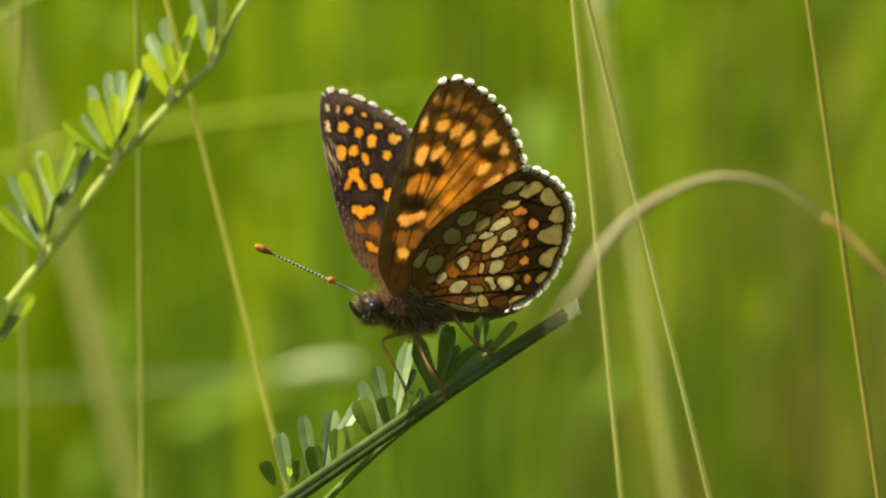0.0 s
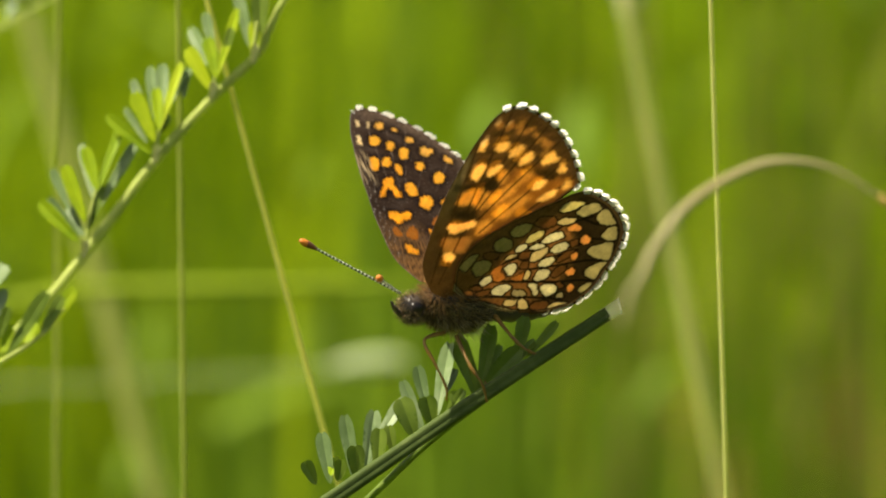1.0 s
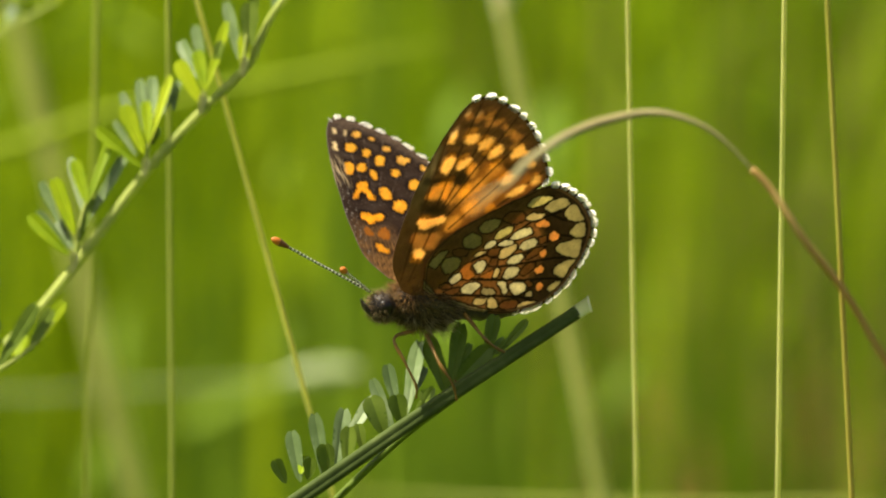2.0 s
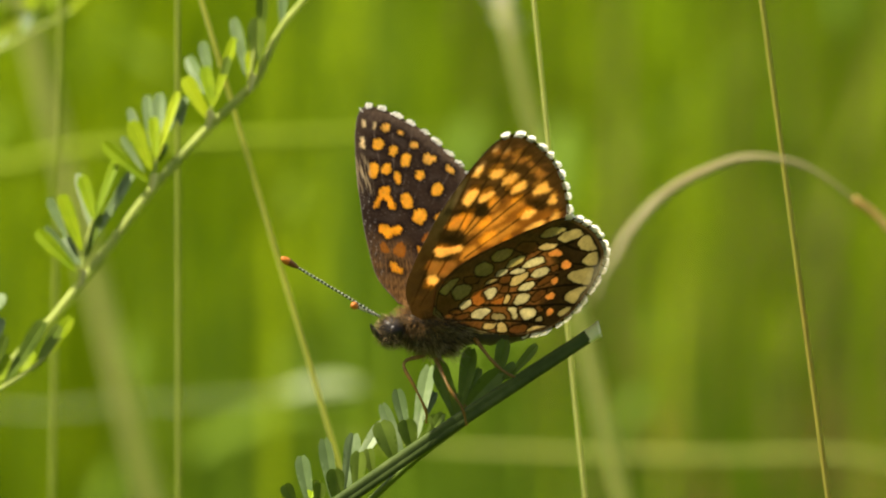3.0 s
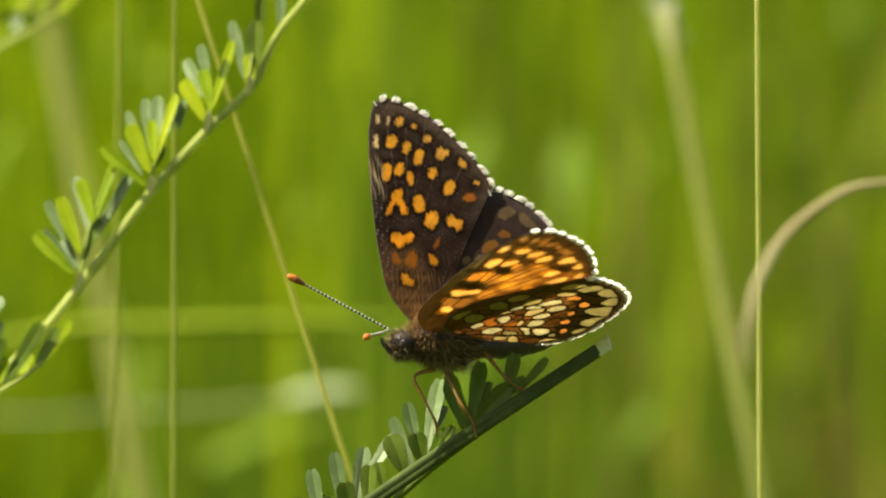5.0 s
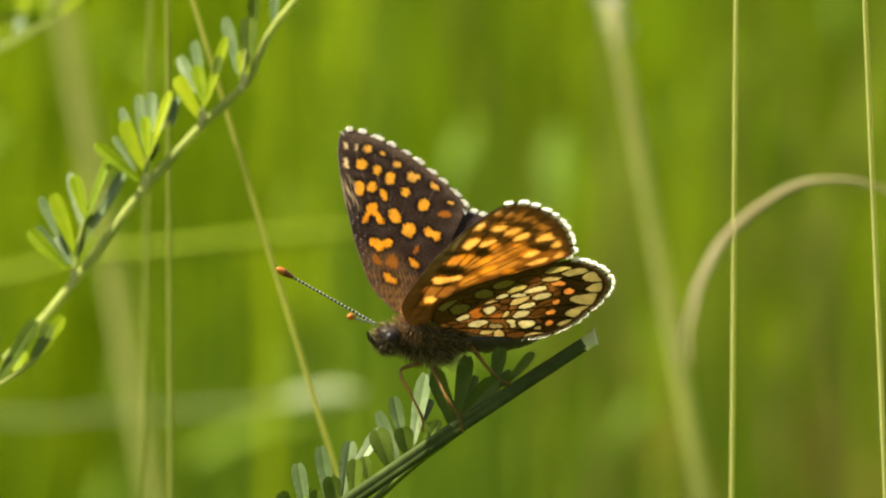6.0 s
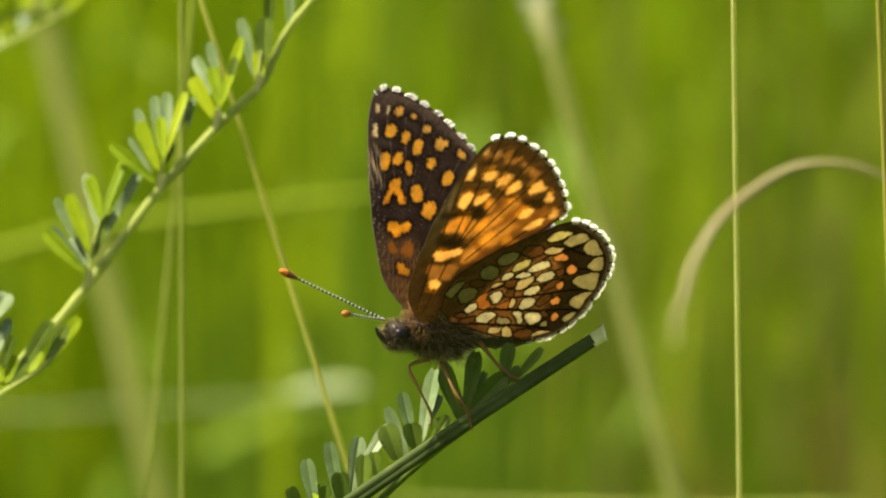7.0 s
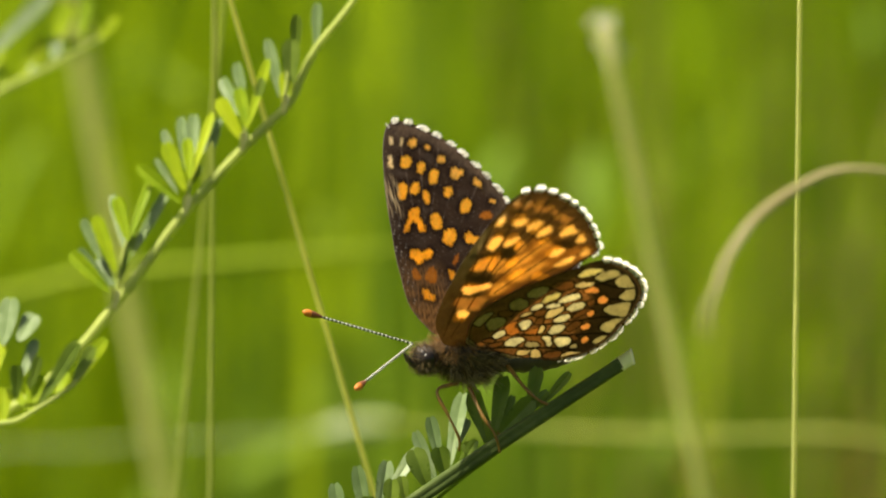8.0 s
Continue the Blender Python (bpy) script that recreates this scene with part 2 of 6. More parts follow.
def midrib(line, radius, parent, material):
    bm = bmesh.new()
    tube(bm, [p + Vector((0, 0.0, 0.10)) for p in line], lambda s: radius * (1 - 0.6 * abs(s - 0.4)), 5)
    part("midrib", bm, material, parent)


def blade_line(bm, line, width, keel=0.25, up_turn=0.25):
    """A long grass blade along line in mm: a folded ribbon with thickness; width(s) in mm."""
    n = len(line)
    rings = []
    for i, c in enumerate(line):
        way = (line[min(i + 1, n - 1)] - line[max(i - 1, 0)]).normalized()
        side = way.cross(Vector((0, up_turn, 1))).normalized()
        up = side.cross(way).normalized()
        w = width(i / (n - 1)) * 0.5
        rings.append([bm.verts.new((c + side * (x * w) + up * (abs(x) * w * keel + y * 0.06)) / 1000) for x, y in ((-1, 0), (0, 1), (1, 0), (0, -1.5))])
    for p, q in zip(rings, rings[1:]):
        for k in range(4):
            bm.faces.new((p[k], p[(k + 1) % 4], q[(k + 1) % 4], q[k]))
    bm.faces.new(rings[0][::-1])
    bm.faces.new(rings[-1])
    return bm


DOWN = Vector((0, -math.cos(radians(TILT)), -math.sin(radians(TILT))))   # the plumb line in the stage's axes


def to_ground(p):
    """How far (mm) the ground lies below a stage point."""
    return PERCH * 1000 - p[1] * DOWN.y - p[2] * DOWN.z


# ---------------------------------------------------------------- the butterfly
F, L, U = (Vector(v) for v in ((-0.8752, 0.0748, 0.4780), (0.4015, -0.4389, 0.8038), (0.2700, 0.8954, 0.3541)))  # forward, left, up
BODY = Matrix((F, L, U)).transposed().to_4x4()
SEAT = (-2.45, -5.2, 0.0)      # the middle of the thorax on the stage, mm
butterfly = new("butterfly")
butterfly.matrix_world = STAGE @ pose(*[c / 1000 for c in SEAT]) @ BODY
tagged(butterfly, "brown and orange checkered fritillary butterfly perched on a green stem", "butterfly")
X3, Y3, Z3 = Vector((1, 0, 0)), Vector((0, 1, 0)), Vector((0, 0, 1))


def own(x, y, z=0.0):
    """A stage point (mm) in the butterfly's own axes (mm)."""
    return BODY.to_3x3().transposed() @ (Vector((x, y, z)) - Vector(SEAT))


# wing outlines in mm: forward of the hinge, out along the wing
FORE_EDGE = [(2.2, -0.3), (4.0, 2.2), (4.45, 5.5), (4.5, 8.4), (4.35, 12.3), (3.75, 16.7), (2.95, 19.5), (1.9, 20.7), (0.3, 20.75), (-1.4, 20.1),
             (-3.6, 18.8), (-5.5, 17.0), (-7.2, 14.8), (-8.2, 12.9), (-7.5, 11.6), (-4.4, 6.6), (-1.8, 1.6), (0.2, -0.6)]
HIND_EDGE = [(1.9, 0.4), (2.5, 3.2), (1.4, 6.0), (-1.2, 8.6), (-4.0, 10.9), (-6.9, 12.7), (-9.4, 12.1), (-11.3, 10.8), (-12.7, 9.0), (-13.15, 6.9),
             (-12.9, 4.6), (-12.4, 2.4), (-11.5, 0.9), (-10.3, -0.3), (-8.6, -1.1), (-6.2, -1.5), (-2.7, -1.2), (0.2, -0.5)]
# pattern cells: corners in mm, forward and out by turns
SCALLOPS = [
    (-7.1, 9.96, -7.4, 10.72, -8.25, 11.22, -8.75, 11.14, -9.15, 10.68, -8.67, 10.29, -7.83, 9.76),
    (-9.24, 9.69, -9.41, 10.41, -9.83, 10.71, -10.49, 9.98, -11.25, 9.25, -10.7, 9.1, -9.8, 9.2),
    (-10.52, 7.82, -10.83, 8.58, -11.42, 8.94, -11.98, 7.68, -11.29, 7.44),
    (-9.85, 6.13, -10.05, 6.51, -11.2, 7.01, -11.85, 7.16, -12.25, 5.42, -11.57, 5.4, -10.45, 5.63, -9.95, 5.85),
    (-10.47, 3.83, -10.58, 4.2, -11.32, 4.78, -12.07, 5.08, -11.72, 4.33, -11.67, 3.22, -11.17, 3.3, -10.59, 3.56),
    (-10.62, 1.8, -10.81, 2.27, -11.4, 2.69, -11.34, 2.1, -10.94, 1.68),
]
RUST = [
    (-6.73, 8.31, -7.12, 8.69, -7.57, 8.82, -8.14, 8.46, -8.04, 8.09, -7.09, 8),
    (-8.49, 7.39, -8.89, 7.78, -9.43, 7.51, -9.56, 6.96, -9.14, 6.67, -8.69, 6.93), (-8.26, 5.44, -8.66, 5.82, -9.07, 5.46, -8.86, 4.95, -8.43, 5.13),
    (-8.5, 3.69, -8.94, 4.16, -9.38, 3.89, -9.39, 3.43, -8.95, 3.24, -8.62, 3.41), (-9.31, 2.05, -9.51, 2.42, -9.96, 2.16, -9.89, 1.6, -9.52, 1.5),
    (-1.21, 2.39, -1.32, 3.22, -1.99, 3.69, -2.05, 2.96, -2.84, 2.43, -2.48, 1.87, -1.88, 1.94),
    (-3.36, 2.26, -4.03, 2.74, -4.41, 3.21, -4.7, 2.29, -3.95, 2.18),
]
BAND = [
    (-4.84, 6.45, -5.15, 7.2, -5.81, 7.68, -6.46, 7.8, -6.86, 7.34, -6.2, 6.86, -5.51, 6.47),
    (-6.08, 5.65, -6.32, 6.31, -7.18, 6.8, -7.63, 6.53, -7.56, 5.97, -6.8, 5.49),
    (-5.47, 4.06, -5.89, 4.81, -6.6, 5.07, -6.91, 4.75, -6.7, 4.19, -5.9, 3.89),
    (-5.66, 2.5, -5.71, 3.43, -6.51, 3.72, -7, 3.46, -6.91, 2.81, -6.14, 2.33),
    (-6.65, 1.79, -6.88, 2.07, -7.91, 2.19, -8.28, 1.83, -8.31, 1.28, -7.54, 0.8, -6.94, 1.34),
    (-5.43, 1.76, -5.53, 2.04, -6.22, 1.97, -6.38, 1.51, -6.71, 1.06, -6.38, 0.77, -5.96, 1.41),
]
BASAL = [
    (-2.35, 3.34, -2.64, 3.8, -3.18, 3.97, -3.56, 3.55, -3.49, 3, -3.09, 2.62, -2.72, 2.98),
    (-0.45, 1.63, -0.77, 2.19, -1.3, 2.43, -1.67, 2.03, -1.31, 1.47, -1.06, 1.28),
    (-2.12, 0.85, -2.38, 1.41, -3.28, 1.71, -3.89, 1.39, -3.54, 0.98, -3.35, 0.51, -2.78, 0.44, -2.29, 0.49),
    (-3.95, 5.68, -4.4, 6.25, -5.34, 6.37, -5.33, 6, -4.55, 5.61), (-2.66, 5.46, -2.94, 5.93, -3.38, 6.09, -3.72, 5.86, -3.27, 5.3, -2.81, 5.19),
]
BUFF = [
    (-4.51, 4.5, -4.52, 5.33, -5.16, 5.9, -5.71, 6.01, -5.84, 5.46, -5.5, 4.8, -4.84, 4.32),
    (-4.62, 3.12, -4.75, 3.4, -5.08, 3.22, -5.14, 2.49, -4.74, 2.3), (-5.57, 8.7, -5.9, 9.36, -7.34, 9.37, -7.06, 8.93, -6.38, 8.54),
    (-2.04, 4.34, -2.42, 4.81, -3.06, 4.92, -2.67, 4.54, -2.25, 4.25), (-8.34, -0.88, -8.32, -0.11, -8.82, 0.28, -10.05, 0.4, -9.07, 0.01),
    (-3.79, -0.51, -3.83, 0.06, -4.6, 0.08, -5.13, 0.28, -4.82, -0.39, -4.29, -0.6),
    (-5.4, -0.76, -5.08, 0.1, -5.4, 0.38, -5.96, 0.03, -6.28, -0.45, -6.17, -0.74),
]
OLIVE = [
    (-5.17, 10, -5.44, 10.85, -6.12, 11.21, -7.48, 11.19, -6.7, 10.42, -5.95, 9.96),
    (-3.35, 6.22, -3.45, 7.06, -4.09, 7.63, -4.68, 7.74, -4.69, 7.09, -3.98, 6.42),
    (-0.44, 5.49, -0.49, 6.14, -1.05, 6.62, -1.88, 6.36, -2.17, 5.73, -1.95, 5.17, -1.02, 5.05),
    (-1.4, 7.18, -1.73, 7.84, -2.41, 8.23, -3.17, 8.26, -3.23, 7.61, -2.71, 6.94, -1.98, 6.74),
    (0.74, 2.98, 0.61, 3.72, -0.19, 4.01, -0.92, 3.76, -0.88, 3.02, -0.45, 2.37, 0.11, 2.26),
    (1.96, 2.85, 1.83, 3.59, 1.23, 4.34, 0.69, 4.54, 0.95, 3.52, 1.25, 2.69),
]
GREY = [
    (2.41, 1.38, 1.9, 1.21, 0.88, 0.5, 0.26, -0.14, 0.93, -0.15, 1.84, 0.47),
    (-1.05, -0.39, -2.04, -0.46, -3.89, -0.9, -5.47, -1.05, -5.55, -1.34, -2.76, -1.02), (-8.54, 1.1, -8.94, 1.48, -9.35, 0.94, -8.7, 0.83),
    (-4.08, 0.71, -4.17, 1.18, -5.13, 1.2, -5.61, 0.75, -4.88, 0.55),
]
BROWN = [
    (0.22, 4.55, -0.27, 4.93, -1.27, 4.78, -1.18, 4.32, -0.26, 4.11),
    (-6.38, -0.45, -6.71, 0.14, -7.93, 0.35, -8.13, -0.11, -7.93, -0.8, -6.94, -0.72),
    (-7.11, 4.94, -7.79, 5.79, -8.5, 6.09, -8.13, 5.15, -7.29, 4.58), (-7.23, 3.1, -7.42, 4.03, -8.32, 4.33, -8.27, 3.68, -7.66, 2.92),
    (0.2, 0.88, -0.3, 1.26, -1.14, 0.92, -0.42, 0.71), (-0.49, 0.35, -1.18, 0.73, -1.91, 0.94, -1.83, 0.38, -1.11, 0.18),
    (-3.32, 4.65, -3.39, 5.21, -4.21, 5.41, -4.27, 4.68, -3.64, 4.48),
]
BROWN_TOO = [
    (-3.74, 9.11, -5.04, 9.34, -5.59, 8.61, -4.77, 8.03, -3.34, 8.35), (-7.76, 2.01, -8.32, 2.57, -8.92, 2.04, -8.67, 1.84),
    (-7.56, 6.81, -8.25, 7.2, -8.57, 6.65, -7.88, 6.26), (-3.85, 3.56, -3.88, 4.3, -4.45, 4.31, -4.52, 3.58),
]
FORE_OUTER = [
    (3.15, 15.24, 3.23, 16.22, 2.87, 16.75, 2.56, 16.37, 2.65, 15.27), (1.76, 15.74, 1.62, 16.34, 0.78, 16.61, 0.39, 16.34, 0.67, 15.52, 1.34, 15.37),
    (0.13, 15.06, 0.02, 15.77, -0.72, 16.42, -1.18, 16.25, -0.93, 15.34, -0.23, 14.89),
    (-1.13, 14.26, -1.31, 15.07, -1.92, 15.81, -2.34, 15.64, -2.41, 14.85, -1.59, 14.09),
    (-3.25, 14.81, -3.63, 15.64, -4.15, 15.97, -4.49, 15.5, -5.06, 15.34, -4.69, 14.82, -3.59, 14.34),
    (-5.21, 13.86, -5.25, 14.66, -5.63, 14.78, -6.19, 13.93, -5.66, 13.59), (-6.35, 12.24, -6.5, 12.85, -7.11, 12.9, -7.27, 12.31, -6.77, 11.88),
]
FORE_INNER = [
    (2.92, 12.58, 2.76, 13.48, 2.29, 14.01, 1.73, 13.85, 1.79, 12.95, 2.05, 12.04, 2.61, 12.2),
    (1.44, 12.78, 1.32, 13.48, 0.65, 14.03, 0.12, 13.97, 0.41, 13.15, 1.08, 12.61),
    (-3.52, 11.65, -3.6, 12.45, -4.41, 12.9, -4.8, 12.63, -4.4, 11.81, -3.85, 11.57),
    (-4.47, 10.43, -4.79, 11.14, -5.55, 11.79, -6.26, 11.84, -5.97, 11.03, -5.08, 10.47),
    (3.06, 6.87, 2.95, 7.27, 1.56, 7.46, 0.85, 7.9, 0.37, 7.64, 0.37, 7.25, 1.39, 6.79, 2.08, 6.26, 2.73, 6.41),
    (2.4, 3.81, 2.29, 4.2, 1.71, 4.34, 1.11, 3.99, 1.17, 3.4, 1.98, 3.35),
]
FORE_GLOW = [
    (-0.01, 12.39, -0.05, 12.99, -0.34, 13.4, -0.71, 12.84, -0.52, 12.03),
    (-1.77, 12.71, -2.16, 13.54, -2.76, 13.98, -3.1, 13.5, -2.73, 12.98, -2.11, 12.24),
    (3.04, 9.61, 2.9, 10.6, 1.74, 11.28, 0.43, 10.97, 0.12, 9.81, 0.75, 9.08, 1.53, 9.72, 2.49, 9.45),
    (0.01, 9.43, 0.02, 10.21, -1.18, 11.88, -2.11, 12.24, -1.95, 11.34, -1.05, 10.09, -0.44, 9.26),
    (-0.95, 8.9, -1.5, 9.93, -3.07, 11.02, -3.78, 10.68, -2.88, 9.43, -2.12, 8.4, -1.13, 8.23),
    (0.07, 7.66, -0.57, 8, -1.1, 7.54, -0.53, 6.53, -0.02, 6.49),
]
FORE_TAN = [
    (2.62, 18.36, 2.3, 18.69, 1.92, 18.42, 2.18, 17.9), (1.73, 18.13, 1.47, 18.65, 0.97, 18.69, 0.93, 18.19, 1.42, 17.76),
    (0.31, 17.84, 0.05, 18.36, -0.43, 18.1, -1.07, 18.04, -0.58, 17.61, 0.13, 17.55), (-1.31, 17.56, -1.53, 17.88, -1.99, 17.71, -1.79, 17.34),
    (-2.66, 16.46, -2.69, 17.07, -2.97, 17.19, -3.72, 16.74, -3.15, 16.2),
    (3.02, 5.9, 2.36, 5.75, 0.79, 6.05, 0.24, 5.89, 0.41, 4.52, 0.97, 4.29, 2.64, 4.38),
]
FORE_HEART = [
   
    (0.28, 6.47, -0.04, 9.24, -0.23, 10.82, -1.13, 12.07, -1.19, 14.06, -3.32, 13.82, -4.41, 12.9, -7.11, 12.9, -7.38, 11.92, -4.35, 10.12, -2.37, 8.22, -0.17, 6.31),
]
FORE_BLACK = [
    (4.06, 11.51, 2.65, 11.61, 0.85, 12.53, -0.01, 12.39, -0.18, 11.02, 1.54, 11.29, 3.85, 10.73),
    (-0.22, 14.59, -3.27, 14.01, -4.24, 13.49, -3.95, 13.07, -1.45, 13.88), (-3.67, 14.04, -5.46, 13.57, -5.28, 12.76, -4.21, 12.89),
    (3.4, 9, 1.28, 8.75, 0.32, 8.23, 1.05, 7.89, 3.35, 8.02),
]
TOP_CREAM = [
    (2.84, 18.59, 2.5, 19.23, 2.14, 19.03, 2.23, 18.3, 2.66, 18.25), (1.74, 18.35, 1.39, 19.11, 1.12, 19.1, 1.24, 18.53, 1.6, 18.13),
    (3.45, 16.14, 3.12, 17.13, 2.72, 17.29, 2.67, 16.7, 2.97, 15.84, 3.27, 15.8),
]
TOP_RIM = [
    (0.87, 18.33, 0.49, 18.97, 0.04, 19.07, -0.29, 18.94, -0.06, 18.31, 0.44, 18.02),
    (-0.73, 18.27, -1.06, 18.54, -1.53, 18.35, -1.3, 17.92, -0.9, 17.97),
    (-1.79, 16.82, -2.05, 17.45, -2.46, 17.57, -2.8, 17.29, -2.53, 16.71, -2.09, 16.62),
    (-2.75, 15.38, -3.06, 16.12, -3.6, 16.42, -3.73, 16.13, -4.46, 16.11, -4.08, 15.52, -3.32, 15.01, -2.97, 15.05),
    (-5.03, 14.79, -5.31, 15.41, -5.56, 15.2, -6, 14.89, -5.75, 14.35, -5.25, 14.46),
    (-6.22, 13.03, -6.51, 13.3, -7.04, 13.12, -6.77, 12.74, -6.47, 12.78),
]
TOP_ROW = [
    (2.1, 16.28, 1.86, 17.03, 1.15, 17.34, 0.71, 17.03, 0.98, 16.29, 1.53, 15.94, 1.99, 15.94),
    (0.65, 15.61, 0.3, 16.48, -0.26, 16.78, -0.58, 16.46, -0.35, 15.84, 0.13, 15.38),
    (-0.45, 14.66, -0.81, 15.77, -1.43, 16.12, -1.7, 15.74, -1.43, 14.77, -0.91, 14.36, -0.53, 14.36),
    (-1.62, 13.38, -1.92, 14.11, -2.61, 14.35, -2.82, 13.97, -2.52, 13.4, -2, 13.02),
    (-2.95, 11.88, -3.26, 12.73, -3.99, 13.27, -4.43, 12.73, -4.17, 12.01, -3.54, 11.6, -3.12, 11.6),
]
TOP_MIDDLE = [
    (3.12, 13.12, 2.69, 14.33, 2.12, 14.56, 1.83, 14.07, 2.13, 13.1, 2.65, 12.54, 3, 12.78),
    (1.81, 13.37, 1.52, 14.22, 0.95, 14.63, 0.48, 14.45, 0.75, 13.6, 1.35, 13.14),
    (0.55, 13.03, 0.29, 13.76, -0.15, 13.85, -0.18, 12.88, 0.07, 12.27, 0.46, 12.35),
    (0.37, 10.4, 0.06, 11.35, -0.6, 11.64, -1.05, 11, -0.72, 9.94, -0.23, 9.66, 0.18, 10.08),
    (-0.53, 8.78, -0.87, 9.72, -1.58, 10.07, -2.24, 9.97, -1.98, 8.93, -1.42, 8.2, -0.84, 8.36),
    (-2.81, 9.01, -3.02, 9.6, -3.61, 9.88, -3.82, 9.45, -4.61, 9.3, -4.4, 8.49, -3.89, 8.1, -3.5, 8.62, -3, 8.69),
]
TOP_CELL = [
   
    (3.24, 9.43, 3.03, 10.25, 2.53, 10.75, 2.42, 11.45, 1.76, 11.98, 1.12, 12.05, 1.29, 10.99, 0.87, 10.23, 0.99, 9.49, 1.57, 9.48, 1.87, 10.36, 2.02, 10.58, 2.55, 9.73, 2.89, 9.35),
    (3.16, 6.97, 2.94, 7.73, 2.29, 7.84, 1.74, 7.55, 0.92, 7.97, 0.62, 7.66, 0.95, 6.96, 1.75, 6.66, 2.39, 6.16, 2.6, 6.58),
    (2.62, 3.4, 2.33, 3.97, 1.89, 3.9, 1.57, 3.49, 1.2, 3.31, 1.43, 2.74, 1.94, 2.81, 2.41, 2.98),
    (-0.49, 5.66, -0.66, 5.94, -1.15, 5.83, -1.5, 5.31, -1.2, 4.73, -0.72, 4.91),
]
TOP_DULL = [
    (3.26, 5.53, 2.84, 6.01, 2.42, 5.6, 2.39, 4.84, 2.84, 4.69, 3.18, 4.98),
    (2.06, 5.09, 1.68, 5.67, 0.91, 6.3, 0.62, 5.77, 0.78, 4.66, 1.36, 4.39, 1.81, 4.67),
    (-4.84, 11.38, -5.29, 11.89, -6.15, 11.98, -6.41, 11.54, -5.91, 11.1, -5.28, 11.08),
    (-1.09, 6.6, -1.51, 7.31, -1.99, 7.58, -1.8, 6.78, -1.28, 6.35),
]
HIND_LINES = [
    (-2.04, 3.88, -4, 5.04, -5.91, 5.55, -8.37, 6.64, -9.83, 7.06), (-4.73, 3.49, -7.01, 4.11, -9.91, 5.02, -12.16, 5.36),
    (-3.25, 5.39, -4.72, 6.54, -6.36, 8.63, -8.78, 9.83), (-5.01, 4.42, -7.13, 5.31, -8.69, 6.1),
    (0.19, -0.04, -2.25, 0.21, -5.09, 0.5, -8.14, 0.72, -10.77, 0.24), (-0.11, 1.26, -1.71, 1.85, -4.73, 2.15, -8.14, 2.48, -10.38, 2.9, -12.1, 3.04),
    (-9.16, 7.41, -10.51, 7.45, -12.15, 7.5), (-7.91, 9.43, -9.37, 9, -11.51, 8.98),
]


def ripple(x, y, scale, seed):
    """Smooth noise between -1 and 1 from a few waves."""
    r = np.random.RandomState(seed)
    v = np.zeros_like(x)
    for _ in range(7):
        a, k, p = r.uniform(0, 6.283), r.uniform(0.6, 1.8) * scale, r.uniform(0, 6.283)
        v += np.sin((x * math.cos(a) + y * math.sin(a)) * k + p)
    return v / 4.0


def inside(x, y, cell, rough=0.05):
    """How deep (mm) the points lie in a cell with rounded corners and slightly uneven edges; negative outside."""
    p = np.array(cell).reshape(-1, 2)
    for _ in range(2):
        q = np.roll(p, -1, axis=0)
        p = np.stack([p * 0.86 + q * 0.14, p * 0.14 + q * 0.86], 1).reshape(-1, 2)
    far = np.full(len(x), -9.0)
    lo, hi = p.min(axis=0) - 0.9, p.max(axis=0) + 0.9
    at = np.nonzero((x > lo[0]) & (x < hi[0]) & (y > lo[1]) & (y < hi[1]))[0]
    u = x[at] + rough * ripple(x[at], y[at], 9, 3) + rough * 0.6 * ripple(x[at], y[at], 22, 13)
    v = y[at] + rough * ripple(x[at], y[at], 9, 4) + rough * 0.6 * ripple(x[at], y[at], 22, 14)
    d, odd = np.full(len(at), 9.0), np.zeros(len(at), bool)
    for (ax, ay), (bx, by) in zip(p, np.roll(p, -1, axis=0)):
        t = np.clip(((u - ax) * (bx - ax) + (v - ay) * (by - ay)) / ((bx - ax) ** 2 + (by - ay) ** 2 + 1e-9), 0, 1)
        d = np.minimum(d, np.hypot(u - ax - t * (bx - ax), v - ay - t * (by - ay)))
        if ay != by:
            odd ^= ((ay > v) != (by > v)) & (u < (bx - ax) * (v - ay) / (by - ay) + ax)
    far[at] = np.where(odd, d, -d)
    return far


def cover(x, y, cell, soft=0.12, grow=0.0, rough=0.05):
    """How far (0 to 1) the points lie in a cell with soft edges."""
    return np.clip(0.5 + (inside(x, y, cell, rough) + grow) / soft, 0, 1)


def lay(tone, colour, amount):
    tone += (np.array(colour) - tone) * amount[:, None]


def vein(x, y, a, b, width):
    """Nearness (0 to 1) to the line from a to b."""
    ax, ay, bx, by = *a, *b
    t = np.clip(((x - ax) * (bx - ax) + (y - ay) * (by - ay)) / ((bx - ax) ** 2 + (by - ay) ** 2), 0, 1)
    d = np.hypot(x - ax - t * (bx - ax), y - ay - t * (by - ay))
    return np.clip(1.5 - d / width, 0, 1)


FORE_VEINS = [((1.8, 1.0), (1.2, 8.6)), ((1.8, 8.6), (1.6, 20.3)), ((1.2, 8.6), (-0.6, 20.2)), ((1.0, 8.4), (-2.6, 19.2)), ((0.4, 8.0), (-4.6, 17.8)),
              ((-0.2, 6.6), (-6.3, 15.9)), ((-0.4, 4.6), (-7.6, 13.9)), ((0.6, 1.0), (-7.6, 12.2)), ((2.6, 1.0), (3.4, 16.0))]


